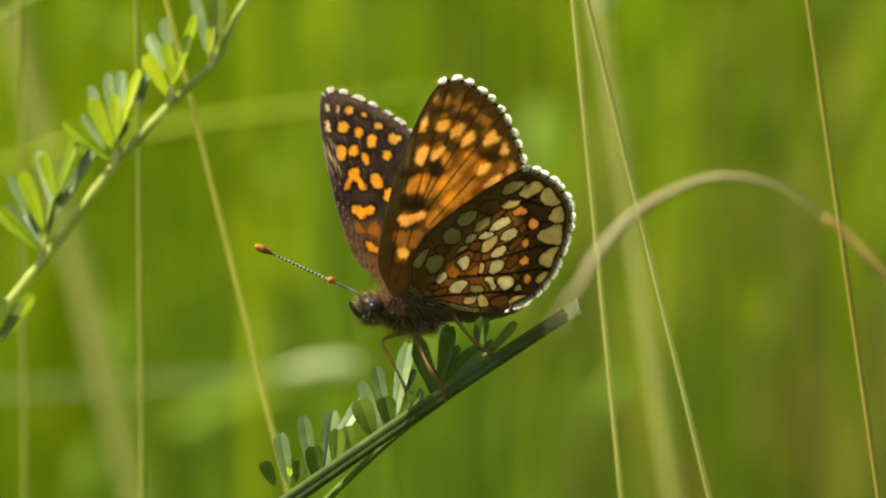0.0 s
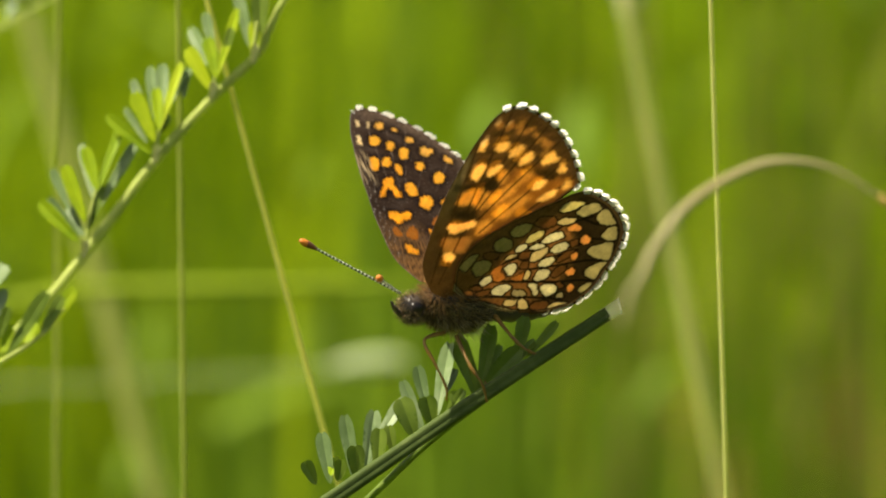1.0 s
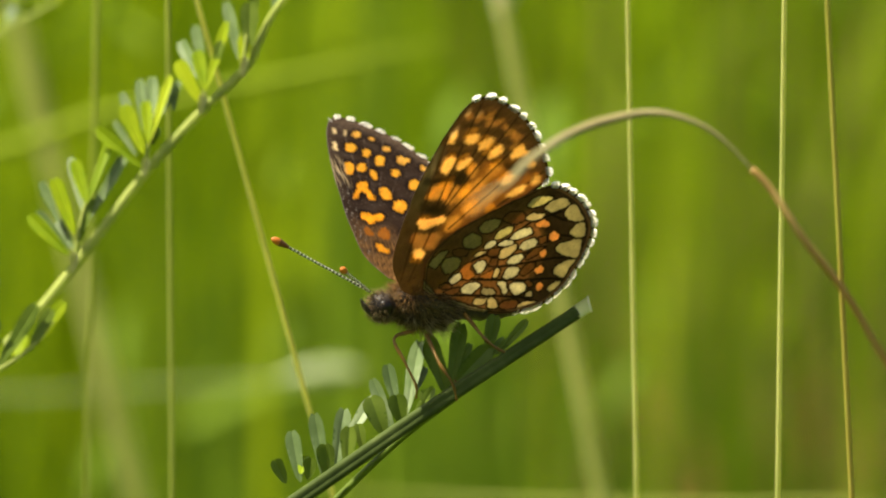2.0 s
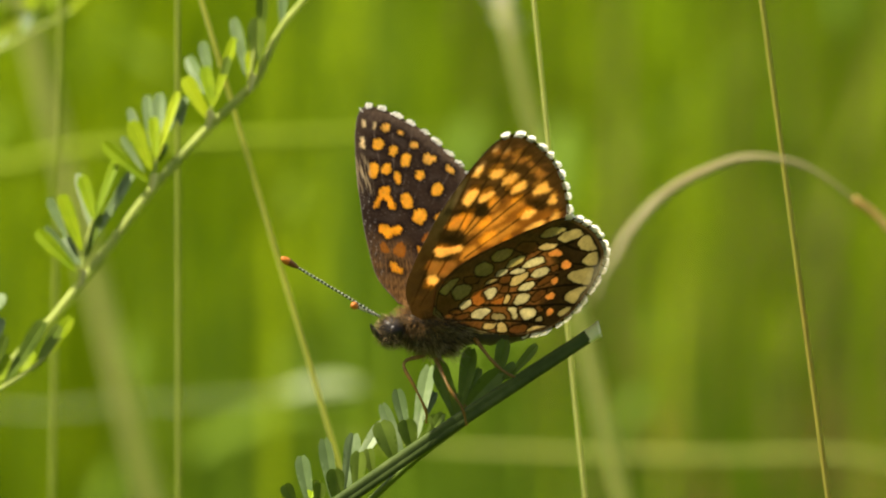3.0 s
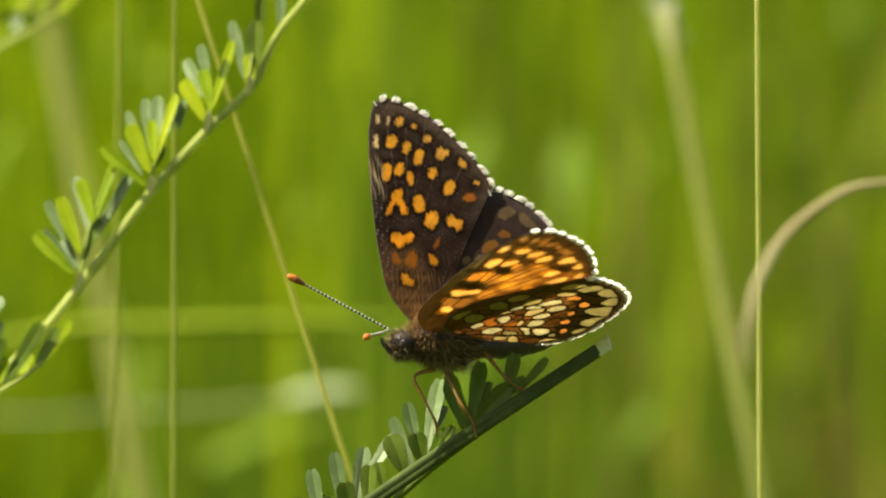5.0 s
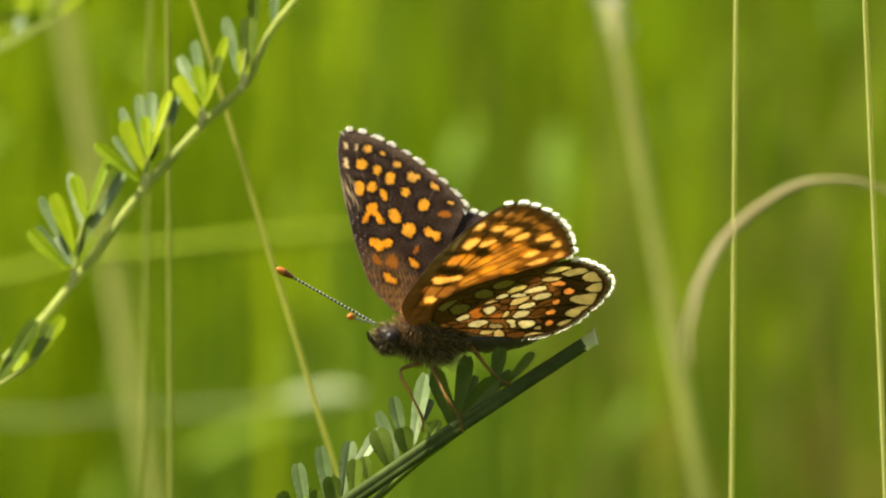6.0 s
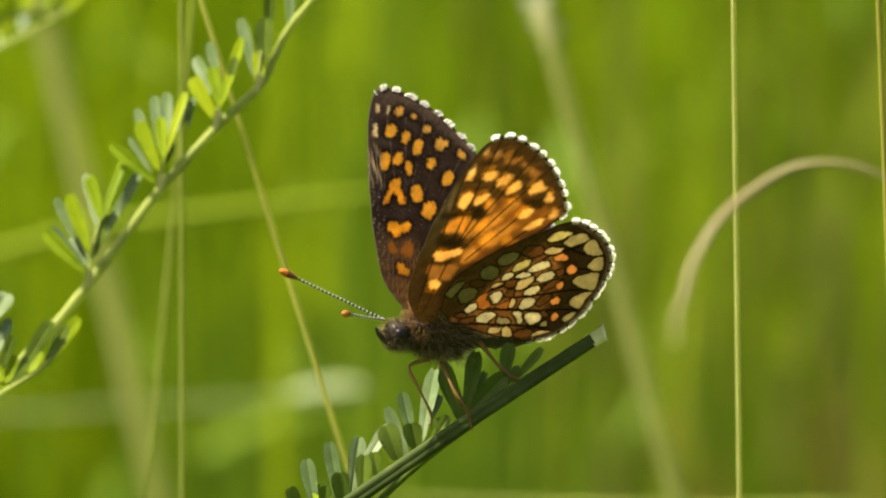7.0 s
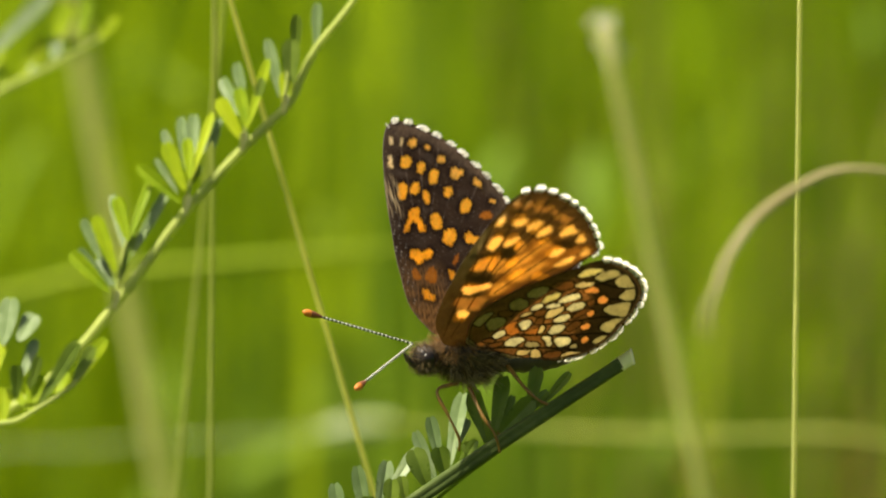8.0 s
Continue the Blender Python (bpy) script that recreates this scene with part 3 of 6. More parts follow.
def fore_upper(x, y, s):
    tone = np.tile(np.array((0.021, 0.012, 0.0075)), (len(x), 1))
    grain = ripple(x * 3, y, 7, 41)
    # greyish sheen towards the outer margin, painted into the scale colour
    lay(tone, (0.115, 0.078, 0.052), np.clip((s - 0.80) / 0.16, 0, 1) * np.clip((y - 9) / 3, 0, 1) * np.clip(1 - (x - 1.5) / 2, 0.3, 1) * np.clip(0.65 + 0.35 * grain, 0, 1))
    lay(tone, (0.20, 0.10, 0.034), np.clip(1.3 - np.hypot(x - 2.2, (y - 0.6) * 0.55) / 3.2, 0, 1) * np.clip(0.6 + 0.5 * grain, 0, 1))
    lay(tone, (0.048, 0.034, 0.025), np.clip(ripple(x, y, 2.6, 31) * 0.8, 0, 1) * 0.55)
    for cell in TOP_ROW + TOP_MIDDLE + TOP_CELL + TOP_RIM:
        lay(tone, (0.0045, 0.0024, 0.0014), cover(x, y, cell, 0.5, 0.32) * 0.85)
    for a, b in FORE_VEINS:
        lay(tone, (0.085, 0.062, 0.047), vein(x, y, a, b, 0.06) * np.clip((y - 9) / 4, 0, 1) * np.clip(0.4 + 0.5 * ripple(x, y, 5, 17), 0, 1))
    for group, colour in ((TOP_DULL, (0.36, 0.115, 0.014)), (TOP_RIM, (0.80, 0.40, 0.065)), (TOP_ROW, (0.90, 0.41, 0.038)), (TOP_MIDDLE, (0.90, 0.385, 0.032)), (TOP_CELL, (0.90, 0.35, 0.023)), (TOP_CREAM, (0.80, 0.60, 0.30))):
        for cell in group:
            lay(tone, np.array(colour)[None] * (1 + 0.14 * grain[:, None]), cover(x, y, cell, 0.20, -0.05, 0.09))
            lay(tone, np.array(colour) * (1.0, 1.28, 1.9), cover(x, y, cell, 0.5, -0.30, 0.12) * np.clip(0.6 + 0.4 * grain, 0, 1) * 0.8)
    # pale streaks along the leading edge, and worn scales
    lay(tone, (0.60, 0.46, 0.26), np.clip(ripple(x * 5, y * 0.35, 6, 23) * 1.8 + 0.1, 0, 1) * np.clip((x - 2.7) / 0.3, 0, 1) * np.clip(1 - np.abs(y - 13.0) / 2.4, 0, 1))
    lay(tone, (0.42, 0.38, 0.33), np.clip(ripple(x, y, 14, 21) - 0.55, 0, 1) * np.clip((x - 2.9) / 0.6, 0, 1) * (y < 13) * 0.8)
    lay(tone, (0.34, 0.31, 0.27), np.clip((s - 0.975) / 0.02, 0, 1) * (x > 2.0) * 0.25)
    lay(tone, (0.22, 0.17, 0.14), np.clip(ripple(x * 1.6, y, 16, 22) - 0.75, 0, 1) * 0.7)
    lay(tone, (0.30, 0.15, 0.05), np.clip(ripple(x * 5, y * 0.4, 5, 27) - 0.25, 0, 1) * np.clip((6.5 - y) / 3, 0, 1) * 0.6)
    return tone


def fore_under(x, y, s):
    grain = ripple(x * 2, y, 6, 43)
    tone = np.tile(np.array((0.15, 0.077, 0.024)), (len(x), 1)) * (1 + 0.2 * grain[:, None])
    lay(tone, (0.13, 0.095, 0.036), np.clip((x - 2.7 - 0.03 * y) / 0.5, 0, 1) * (y < 15))
    lay(tone, (0.12, 0.062, 0.018), np.clip(1 - (y - 6) / 5, 0, 1))
    lay(tone, (0.33, 0.145, 0.028), cover(x, y, FORE_HEART[0], 1.4, 0.2))
    for cell in FORE_GLOW:
        lay(tone, (0.58, 0.285, 0.058), cover(x, y, cell, 0.5, 0.12, 0.09))
    for cell in FORE_TAN:
        lay(tone, (0.36, 0.18, 0.045), cover(x, y, cell, 0.45, 0.05, 0.09))
    for cell in FORE_BLACK:
        lay(tone, (0.024, 0.013, 0.006), cover(x, y, cell, 0.5, 0.0, 0.09) * 0.6)
    for a, b in FORE_VEINS:
        lay(tone, (0.075, 0.036, 0.011), vein(x, y, a, b, 0.10) * 0.8)
    for cell in FORE_OUTER:
        lay(tone, (0.76, 0.45, 0.125), cover(x, y, cell, 0.32, 0.0, 0.08))
    for cell in FORE_INNER:
        lay(tone, (0.86, 0.51, 0.145), cover(x, y, cell, 0.28, 0.0, 0.08))
    lay(tone, (0.13, 0.075, 0.026), np.clip(1.5 - np.abs(s - 0.955) / 0.016, 0, 1) * (y > 11) * 0.6)
    lay(tone, (0.030, 0.018, 0.008), np.clip((s - 0.972) / 0.012, 0, 1) * (y > 11))
    return tone


def hind_upper(x, y, s):
    tone = np.tile(np.array((0.035, 0.022, 0.017)), (len(x), 1))
    lay(tone, (0.08, 0.06, 0.05), np.clip((s - 0.8) / 0.15, 0, 1) * 0.8)
    for cell in BAND + RUST:
        lay(tone, (0.22, 0.09, 0.02), cover(x, y, cell))
    for cell in BASAL + SCALLOPS:
        lay(tone, (0.13, 0.085, 0.045), cover(x, y, cell))
    return tone


def hind_under(x, y, s):
    """Cream, olive and rusty cells outlined in dark brown, on a brown ground that darkens outwards."""
    line = np.array((0.018, 0.010, 0.005))
    grain = ripple(x * 2, y, 6, 47)
    tone = np.tile(np.array((0.26, 0.125, 0.036)), (len(x), 1)) * (1 + 0.22 * grain[:, None])
    outward = np.hypot(x + 3.4, y - 4.6)
    lay(tone, (0.034, 0.018, 0.008), np.clip((outward - 4.7) / 1.0, 0, 1) * np.clip((-5.6 - x) / 1.5, 0, 1) * 0.85)
    # dark hair and the forewing's shadow, painted along the front of the wing
    lay(tone, (0.030, 0.020, 0.009), np.clip((y - 5.6 + 0.62 * (x + 1.5)) / 1.2, 0, 1) * np.clip((x + 8.5) / 2, 0, 1) * 0.55)
    for row in HIND_LINES:
        pts = list(zip(row[::2], row[1::2]))
        for a, b in zip(pts, pts[1:]):
            lay(tone, line, vein(x, y, a, b, 0.12) * 0.95)
    groups = (
        (BROWN + BROWN_TOO, (0.20, 0.088, 0.024), 0.9), (RUST[5:], (0.40, 0.165, 0.036), 0.6), (GREY, (0.34, 0.275, 0.125), 0.9), (OLIVE, (0.50, 0.415, 0.15), 0.9),
        (BUFF, (0.52, 0.40, 0.17), 0.9), (BASAL, (0.55, 0.48, 0.26), 0.9), (BAND, (0.56, 0.485, 0.25), 0.9), (SCALLOPS, (0.35, 0.29, 0.12), 0.9), (RUST[:5], (0.60, 0.28, 0.075), 0.4))
    for group, colour, ring in groups:
        for cell in group:
            depth = inside(x, y, cell, 0.055)
            swell = 0.10 if group is SCALLOPS else 0.0
            lay(tone, line, np.clip(1.3 - np.abs(depth + 0.09 + swell) / 0.12, 0, 1) * ring)
            shade = 1 + 0.10 * grain[:, None] + 0.05 * ripple(x, y, 17, 19)[:, None]
            lay(tone, np.array(colour)[None] * shade, np.clip(0.5 + (depth + 0.015 + swell) / 0.11, 0, 1))
    # the brown band and its two dark lines inside the fringe
    outer = np.clip((-6.8 - x) / 1.0, 0, 1)
    lay(tone, line * 2, np.clip(1.5 - np.abs(s - 0.918) / 0.009, 0, 1) * outer)
    lay(tone, (0.15, 0.09, 0.034), np.clip(1.5 - np.abs(s - 0.945) / 0.015, 0, 1) * outer * 0.9)
    lay(tone, line * 2, np.clip(1.5 - np.abs(s - 0.972) / 0.007, 0, 1))
    lay(tone, (0.10, 0.075, 0.045), np.clip((s - 0.984) / 0.006, 0, 1) * outer)
    return tone


def ring_line(edge, count):
    line = smooth_line([(a, b, 0) for a, b in edge] + [(*edge[0], 0)], 40)[:-1]
    pts = np.array([(p.x, p.y) for p in line])
    seg = np.hypot(*np.diff(np.vstack([pts, pts[:1]]), axis=0).T)
    at = np.concatenate([[0], np.cumsum(seg)])
    want = np.linspace(0, at[-1], count, endpoint=False)
    loop = np.vstack([pts, pts[:1]])
    return np.stack([np.interp(want, at, loop[:, 0]), np.interp(want, at, loop[:, 1])], 1)


def wing_mesh(name, edge, hub, upper, under, mirror, rings=120, around=440):
    """A membrane of two skins, 0.07 mm apart, with the pattern of each side in its colour layer."""
    rim = ring_line(edge, around)
    s = np.linspace(0, 1, rings + 1)[1:]
    pts = np.array(hub) + s[:, None, None] * (rim - np.array(hub))[None]
    x, y = pts[..., 0].ravel(), pts[..., 1].ravel()
    sv = np.repeat(s, around)
    camber = 0.35 * np.sin(np.clip(y / 20, 0, 1) * 3.14) + 0.05 * ripple(x, y, 1.6, 11) * sv
    half = 0.035 * (1 - 0.6 * sv ** 8)
    co = np.concatenate([np.stack([x, y, camber + half], 1), np.stack([x, y, camber - half], 1)])
    co = np.vstack([co, [[*hub, camber[0] + 0.035], [*hub, camber[0] - 0.035]]])
    tone = np.vstack([upper(x, y, sv), under(x, y, sv)])
    n = rings * around
    tone = np.vstack([tone, tone[:1], tone[n:n + 1]])
    if mirror:
        co[:, 1] *= -1
    i = np.arange(rings - 1)[:, None] * around
    j = np.arange(around)[None]
    k = (j + 1) % around
    top = np.stack([i + j, i + around + j, i + around + k, i + k], -1).reshape(-1, 4)
    low = top[:, ::-1] + n
    e = n - around + np.arange(around)
    e2 = n - around + (np.arange(around) + 1) % around
    rimq = np.stack([e, e + n, e2 + n, e2], 1)
    faces = np.vstack([top, low, rimq])
    c = np.arange(around)
    tri = [(2 * n, int(a), int((a + 1) % around)) for a in c] + [(2 * n + 1, int(n + (a + 1) % around), int(n + a)) for a in c]
    quads = faces[:, ::-1] if mirror else faces
    me = bpy.data.meshes.new(name)
    me.from_pydata((co / 1000).tolist(), [], quads.tolist() + [t[::-1] if mirror else t for t in tri])
    layer = me.color_attributes.new("tone", "FLOAT_COLOR", "POINT")
    bright = tone @ np.array((0.35, 0.5, 0.15))
    clear = 0.12 + 0.58 * np.clip((bright - 0.015) / 0.13, 0, 1)      # dark scales let less light through
    clear[:n] = 0.32 + 0.34 * np.clip((bright[:n] - 0.015) / 0.13, 0, 1)
    layer.data.foreach_set("color", np.hstack([tone, clear[:, None]]).astype(np.float32).ravel())
    return me, rim


def fringe_mesh(rim, where, mirror, pitch, seed, share):
    """White tufts of hair scales along the outer margin."""
    bm = bmesh.new()
    r = np.random.RandomState(seed)
    n = len(rim)
    mid = rim.mean(axis=0)
    step = np.hypot(*np.diff(rim, axis=0).T).mean()
    run = 0.0
    for i in range(n):
        a, b = rim[i], rim[(i + 1) % n]
        run += step
        tuft = run // pitch
        u = ((run % pitch) / pitch - 0.5) * 2 / (share * (0.85 + 0.3 * math.sin(7.3 * tuft) ** 2))
        if not where(*a) or abs(u) > 1:
            continue
        t = (b - a) / np.hypot(*(b - a))
        o = np.array((t[1], -t[0]))
        if np.dot(o, a - mid) < 0:
            o = -o
        slant = 0.45 + 0.25 * math.sin(3.1 * tuft)
        for _ in range(7):
            p = a + (b - a) * r.uniform(0, 1) - o * 0.28
            d = (o + t * slant) * (0.32 + 0.30 * max(0, 1 - u * u) ** 0.4) * r.uniform(0.8, 1.15) + t * r.uniform(-0.06, 0.06)
            tw = r.uniform(-0.7, 0.7)
            w, wz = t * (0.055 * math.cos(tw)), 0.055 * math.sin(tw)
            z = 0.35 * math.sin(min(1, max(0, a[1] / 20)) * 3.14) + r.uniform(-0.12, 0.12)
            g = -1 if mirror else 1
            v = [bm.verts.new(Vector((q[0], q[1] * g, z + h)) / 1000) for q, h in ((p - w, -wz), (p + w, wz), (p + d * 0.8 + w, wz + 0.02), (p + d, 0.03), (p + d * 0.8 - w, 0.02 - wz))]
            bm.faces.new(v)
    return bm


HINGE = Vector((1.58, 0.0, 1.84))
HINGE_HALF, HIND_SHIFT = 1.39, -1.42
wings = {}
for sidename, mirror in (("left", False), ("right", True)):
    g = -1 if mirror else 1
    for kind, edge, hub, upper, under, where, pitch in (
            ("forewing", FORE_EDGE, (0.6, 10.5), fore_upper, fore_under, lambda a, b: b > 12.2 and (a < 2.6) and b > 11.8, 1.45),
            ("hindwing", HIND_EDGE, (-5.6, 4.8), hind_upper, hind_under, lambda a, b: a < -6.6 and (b > 0.0 or a < -8.6), 1.12)):
        top = upper if mirror else (lambda x, y, s, p=upper, q=under: np.maximum(p(x, y, s), q(x, y, s) * 0.8))      # thin scales, the pattern shows on both sides
        if not mirror:      # the wing nearer the lens is a little more worn
            edge = [(hub[0] + (p[0] - hub[0]) * 0.974, hub[1] + (p[1] - hub[1]) * 0.974) for p in edge]
        me, rim = wing_mesh(kind, edge, hub, top, under, mirror)
        w = part(kind, me, WING, butterfly, "orange and dark brown checkered wing" if kind == "forewing" else "rusty wing with cream cells outlined in black")
        part("fringe", fringe_mesh(rim, where, mirror, pitch, 3, 0.60 if kind == "forewing" else 0.80), FRINGE, w, "white tufted wing fringe")
        wings[kind, sidename] = w


def wing_pose(kind, mirror, flap, sweep):
    g = -1 if mirror else 1
    back = HIND_SHIFT if kind == "hindwing" else 0.0
    low = 1.5 if kind == "hindwing" else 0.0
    at = HINGE + Vector((back, g * HINGE_HALF, 0))
    turn = pose(0, 0, 0, g * (flap - low)) @ pose(0, 0, 0, 0, 0, -g * sweep)
    sink = pose(0, 0, -0.00018) if kind == "hindwing" else Matrix()
    return Matrix.Translation(at / 1000) @ turn @ sink


# body, in the butterfly's own axes
bm = ball(bmesh.new(), (0.3, 0, 0.2), (X3, Y3, Z3), (3.3, 1.75, 2.1), rough=0.12)
thorax = part("thorax", bm, CHITIN, butterfly, "dark furry thorax")
bm = bmesh.new()
tube(bm, [Vector((-2.0 - 8.5 * s, 0, 0.1 + 0.9 * s)) for s in np.linspace(0, 1, 22)], lambda s: 1.35 * math.sin(math.pi * (0.22 + 0.76 * s)) ** 0.6 * (1 + 0.05 * math.cos(s * 50)), 14)
part("abdomen", bm, CHITIN, butterfly, "dark banded abdomen")
HEAD = own(*[-6.35, -5.25, 2.35])
bm = ball(bmesh.new(), HEAD, (X3, Y3, Z3), (1.15, 1.15, 1.25), rough=0.1)
head = part("head", bm, CHITIN, butterfly, "dark furry head")
for g in (1, -1):
    bm = ball(bmesh.new(), HEAD + Vector((0.05, g * 0.70, 0.10)), (X3, Y3, Z3), (0.80, 0.56, 0.90), 24, 16)
    part("eye", bm, EYE, head, "glossy dark brown compound eye")
    bm = bmesh.new()
    tube(bm, smooth_line([HEAD + Vector(v) for v in ((0.7, g * 0.3, -0.7), (1.5, g * 0.35, -0.35), (2.1, g * 0.38, 0.35))]), lambda s: 0.30 * (1 - s) ** 0.6 + 0.05, 7)
    part("palp", bm, CHITIN, head, "hairy palp")
bm = ball(bmesh.new(), HEAD + Vector((-0.1, 0, -0.55)), (X3, Y3, Z3), (1.0, 0.9, 0.7), rough=0.2)
part("throat", bm, HAIR, head, "pale hairy throat")


def fur(seed, count, centre, radii, length, back, near=None):
    """Fine tapered hairs standing out of an ellipsoid, combed backwards."""
    bm = bmesh.new()
    r = np.random.RandomState(seed)
    for _ in range(count):
        d = Vector(r.normal(size=3)).normalized()
        if near and not near(d):
            continue
        p = Vector(centre) + Vector((d.x * radii[0], d.y * radii[1], d.z * radii[2]))
        way = (d + Vector((back, 0, -0.15)) + Vector(r.normal(size=3)) * 0.25).normalized()
        ln = length * r.uniform(0.5, 1.2)
        q = way.orthogonal().normalized() * 0.022
        q2 = way.cross(q)
        bend = Vector(r.normal(size=3)) * 0.12 * ln
        base = [bm.verts.new((p - way * 0.1 + q * math.cos(a) + q2 * math.sin(a)) / 1000) for a in (0, 2.1, 4.2)]
        mid = [bm.verts.new((p + way * ln * 0.55 + bend * 0.3 + (q * math.cos(a) + q2 * math.sin(a)) * 0.8) / 1000) for a in (0, 2.1, 4.2)]
        tip = bm.verts.new((p + way * ln + bend) / 1000)
        for k in range(3):
            bm.faces.new((base[k], base[(k + 1) % 3], mid[(k + 1) % 3], mid[k]))
            bm.faces.new((mid[k], mid[(k + 1) % 3], tip))
    return bm


part("fur", fur(1, 4200, (0.3, 0, 0.2), (3.2, 1.7, 2.0), 1.15, -0.55), HAIR, thorax, "grey-brown thorax hair")
part("chest_fur", fur(6, 700, (-0.2, 0.3, -0.5), (2.6, 1.7, 1.7), 1.3, -0.7, lambda d: d.z < 0.1 and d.y > -0.1 and math.sin(d.x * 9) > -0.1), CREAM, thorax, "pale cream tufts on the chest")
part("cheek_fur", fur(8, 260, HEAD + Vector((-0.05, 0.15, -0.35)), (1.05, 0.95, 0.85), 0.55, -0.3, lambda d: d.z < -0.1 and d.y > 0.2), CREAM, head, "pale hair under the eye")
part("collar_fur", fur(2, 1100, (1.6, 0, 1.0), (1.9, 1.5, 1.5), 1.1, -0.3, lambda d: d.z > -0.45), RUFF, thorax, "orange-brown hair at the wing roots")
part("fur", fur(3, 900, HEAD, (1.1, 1.0, 1.2), 0.75, 0.25, lambda d: d.z < 0.25 or d.x > 0.3 or abs(d.y) < 0.4), HAIR, head, "dark bristly head hair")

# legs: joints on the stage
LEGS = {"near front": [(-3.5, -7.4, 1.2), (-5.3, -8.1, 2.4), (-4.4, -10.1, 2.6), (-3.4, -12.2, 2.2), (-3.35, -13.4, 1.6)],
        "near middle": [(-2.5, -7.7, 1.0), (-1.3, -10.3, 2.6), (-0.2, -12.0, 2.4), (0.25, -13.6, 1.9)],
        "near hind": [(0.9, -5.9, 0.2), (2.5, -7.9, 1.6), (3.8, -9.0, 1.4), (5.0, -9.5, 0.8)],
        "far middle": [(-2.2, -7.4, -1.2), (-1.6, -9.6, -2.4), (-0.6, -11.0, -2.2), (0.4, -12.3, -0.9)]}
for joints in LEGS.values():
    bm = bmesh.new()
    line = [own(*p) for p in smooth_line(joints, 7)]
    tube(bm, line, lambda s: 0.18 - 0.08 * s + 0.025 * math.sin(s * 19), 8)
    part("leg", bm, LEG, butterfly, "thin orange-brown jointed leg")


def antenna_mesh():
    """A ringed shaft along +x with a club, 10.6 mm long."""
    bm = bmesh.new()
    n = 23
    for i in range(n):
        a, b = 9.0 * i / n, 9.0 * (i + 1) / n
        m = a + (b - a) * 0.64
        tube(bm, [Vector((a, 0, 0)), Vector((m, 0, 0))], lambda s: 0.10, 8, slot=0, caps=False)
        tube(bm, [Vector((m, 0, 0)), Vector((b, 0, 0))], lambda s: 0.115, 8, slot=1, caps=False)
    tube(bm, [Vector((8.9 + 1.2 * s, 0, 0)) for s in np.linspace(0, 1, 9)], lambda s: 0.11 + 0.22 * math.sin(1.45 * s), 10, slot=2)
    tube(bm, [Vector((10.05 + 0.75 * s, 0, 0)) for s in np.linspace(0, 1, 9)], lambda s: 0.335 * math.sqrt(max(0.0, 1 - (s * 0.96) ** 2.2)), 10, slot=3)
    return bm


antennae = {}
for side in ("far", "near"):
    antennae[side] = part("antenna", antenna_mesh(), [BLACK, WHITE, CLUBDARK, CLUB], butterfly, "black and white ringed antenna with an orange club")


def antenna_pose(dx, dy, out):
    """The tip's way on the stage (mm) from the brow; out: 1 where it leans to the lens."""
    reach = 10.7
    d2 = dx * dx + dy * dy
    dz = out * math.sqrt(max(0.4, reach * reach - d2))
    way = BODY.to_3x3().transposed() @ Vector((dx, dy, dz))
    return Matrix.Translation(own(-7.45, -3.95, 2.3 + 0.5 * out) / 1000) @ way.to_track_quat("X", "Z").to_matrix().to_4x4()


# ---------------------------------------------------------------- the perch: a cut stem and a vetch leaf beside it
perch = thing("perch_stem", (-13.7, -22.05, 0), "thick dark green cut stem that the butterfly stands on", "stem")


def rel(base, p):
    """A point given by where it shows at the insect's distance, and its depth, from a base."""
    k = 1 - p[2] / (DIST * 1000)
    return Vector((p[0] * k, p[1] * k if p[1] > -40 else p[1], p[2])) - Vector(base)


PB = (-13.7, -22.05, 0)
axis_line = smooth_line([(-30, -395, -84), (-36, -250, -52), (-38, -110, -22), (-34, -52, -9), (-27.5, -33.2, -3), (-20.0, -26.6, -1), (-13.7, -22.3, 0), (-3.0, -14.9, 0.6), (5.0, -9.6, 0.9), (11.6, -5.3, 1.0)], 10)
bm = bmesh.new()
n = len(axis_line)
rings = []
for i, c in enumerate(axis_line[:-1]):
    way = (axis_line[min(i + 1, n - 1)] - axis_line[max(i - 1, 0)]).normalized()
    side = way.cross(Vector((0, 0, 1))).normalized()
    up = side.cross(way).normalized()
    w = 0.74 - 0.14 * max(0, (i / n - 0.55)) / 0.45
    c = c - Vector(PB)
    # a grooved section: two rounded ridges with a channel towards the lens
    section = [(-1.0, 0.0), (-0.82, 0.42), (-0.45, 0.56), (-0.12, 0.44), (0.12, 0.44), (0.45, 0.62), (0.85, 0.40), (1.0, 0.0), (0.6, -0.5), (0.0, -0.7), (-0.6, -0.5)]
    rings.append([bm.verts.new((c + side * (x * w) + up * (y * w)) / 1000) for x, y in section])
for p, q in zip(rings, rings[1:]):
    for k in range(len(p)):
        bm.faces.new((p[k], p[(k + 1) % len(p)], q[(k + 1) % len(p)], q[k]))
bm.faces.new(rings[0][::-1])
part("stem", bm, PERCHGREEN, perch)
end, way = axis_line[-1] - Vector(PB), (axis_line[-1] - axis_line[-2]).normalized()
bm = bmesh.new()
side = way.cross(Vector((0, 0, 1))).normalized()
up = side.cross(way).normalized()
CUTFACE = [(-1.0, -0.55), (-0.35, 0.0), (0.4, 0.5), (0.9, 0.5), (1.0, 0.2), (0.7, -0.4), (0.0, -0.7), (-0.7, -0.75)]      # a slanting face, turned up to the light
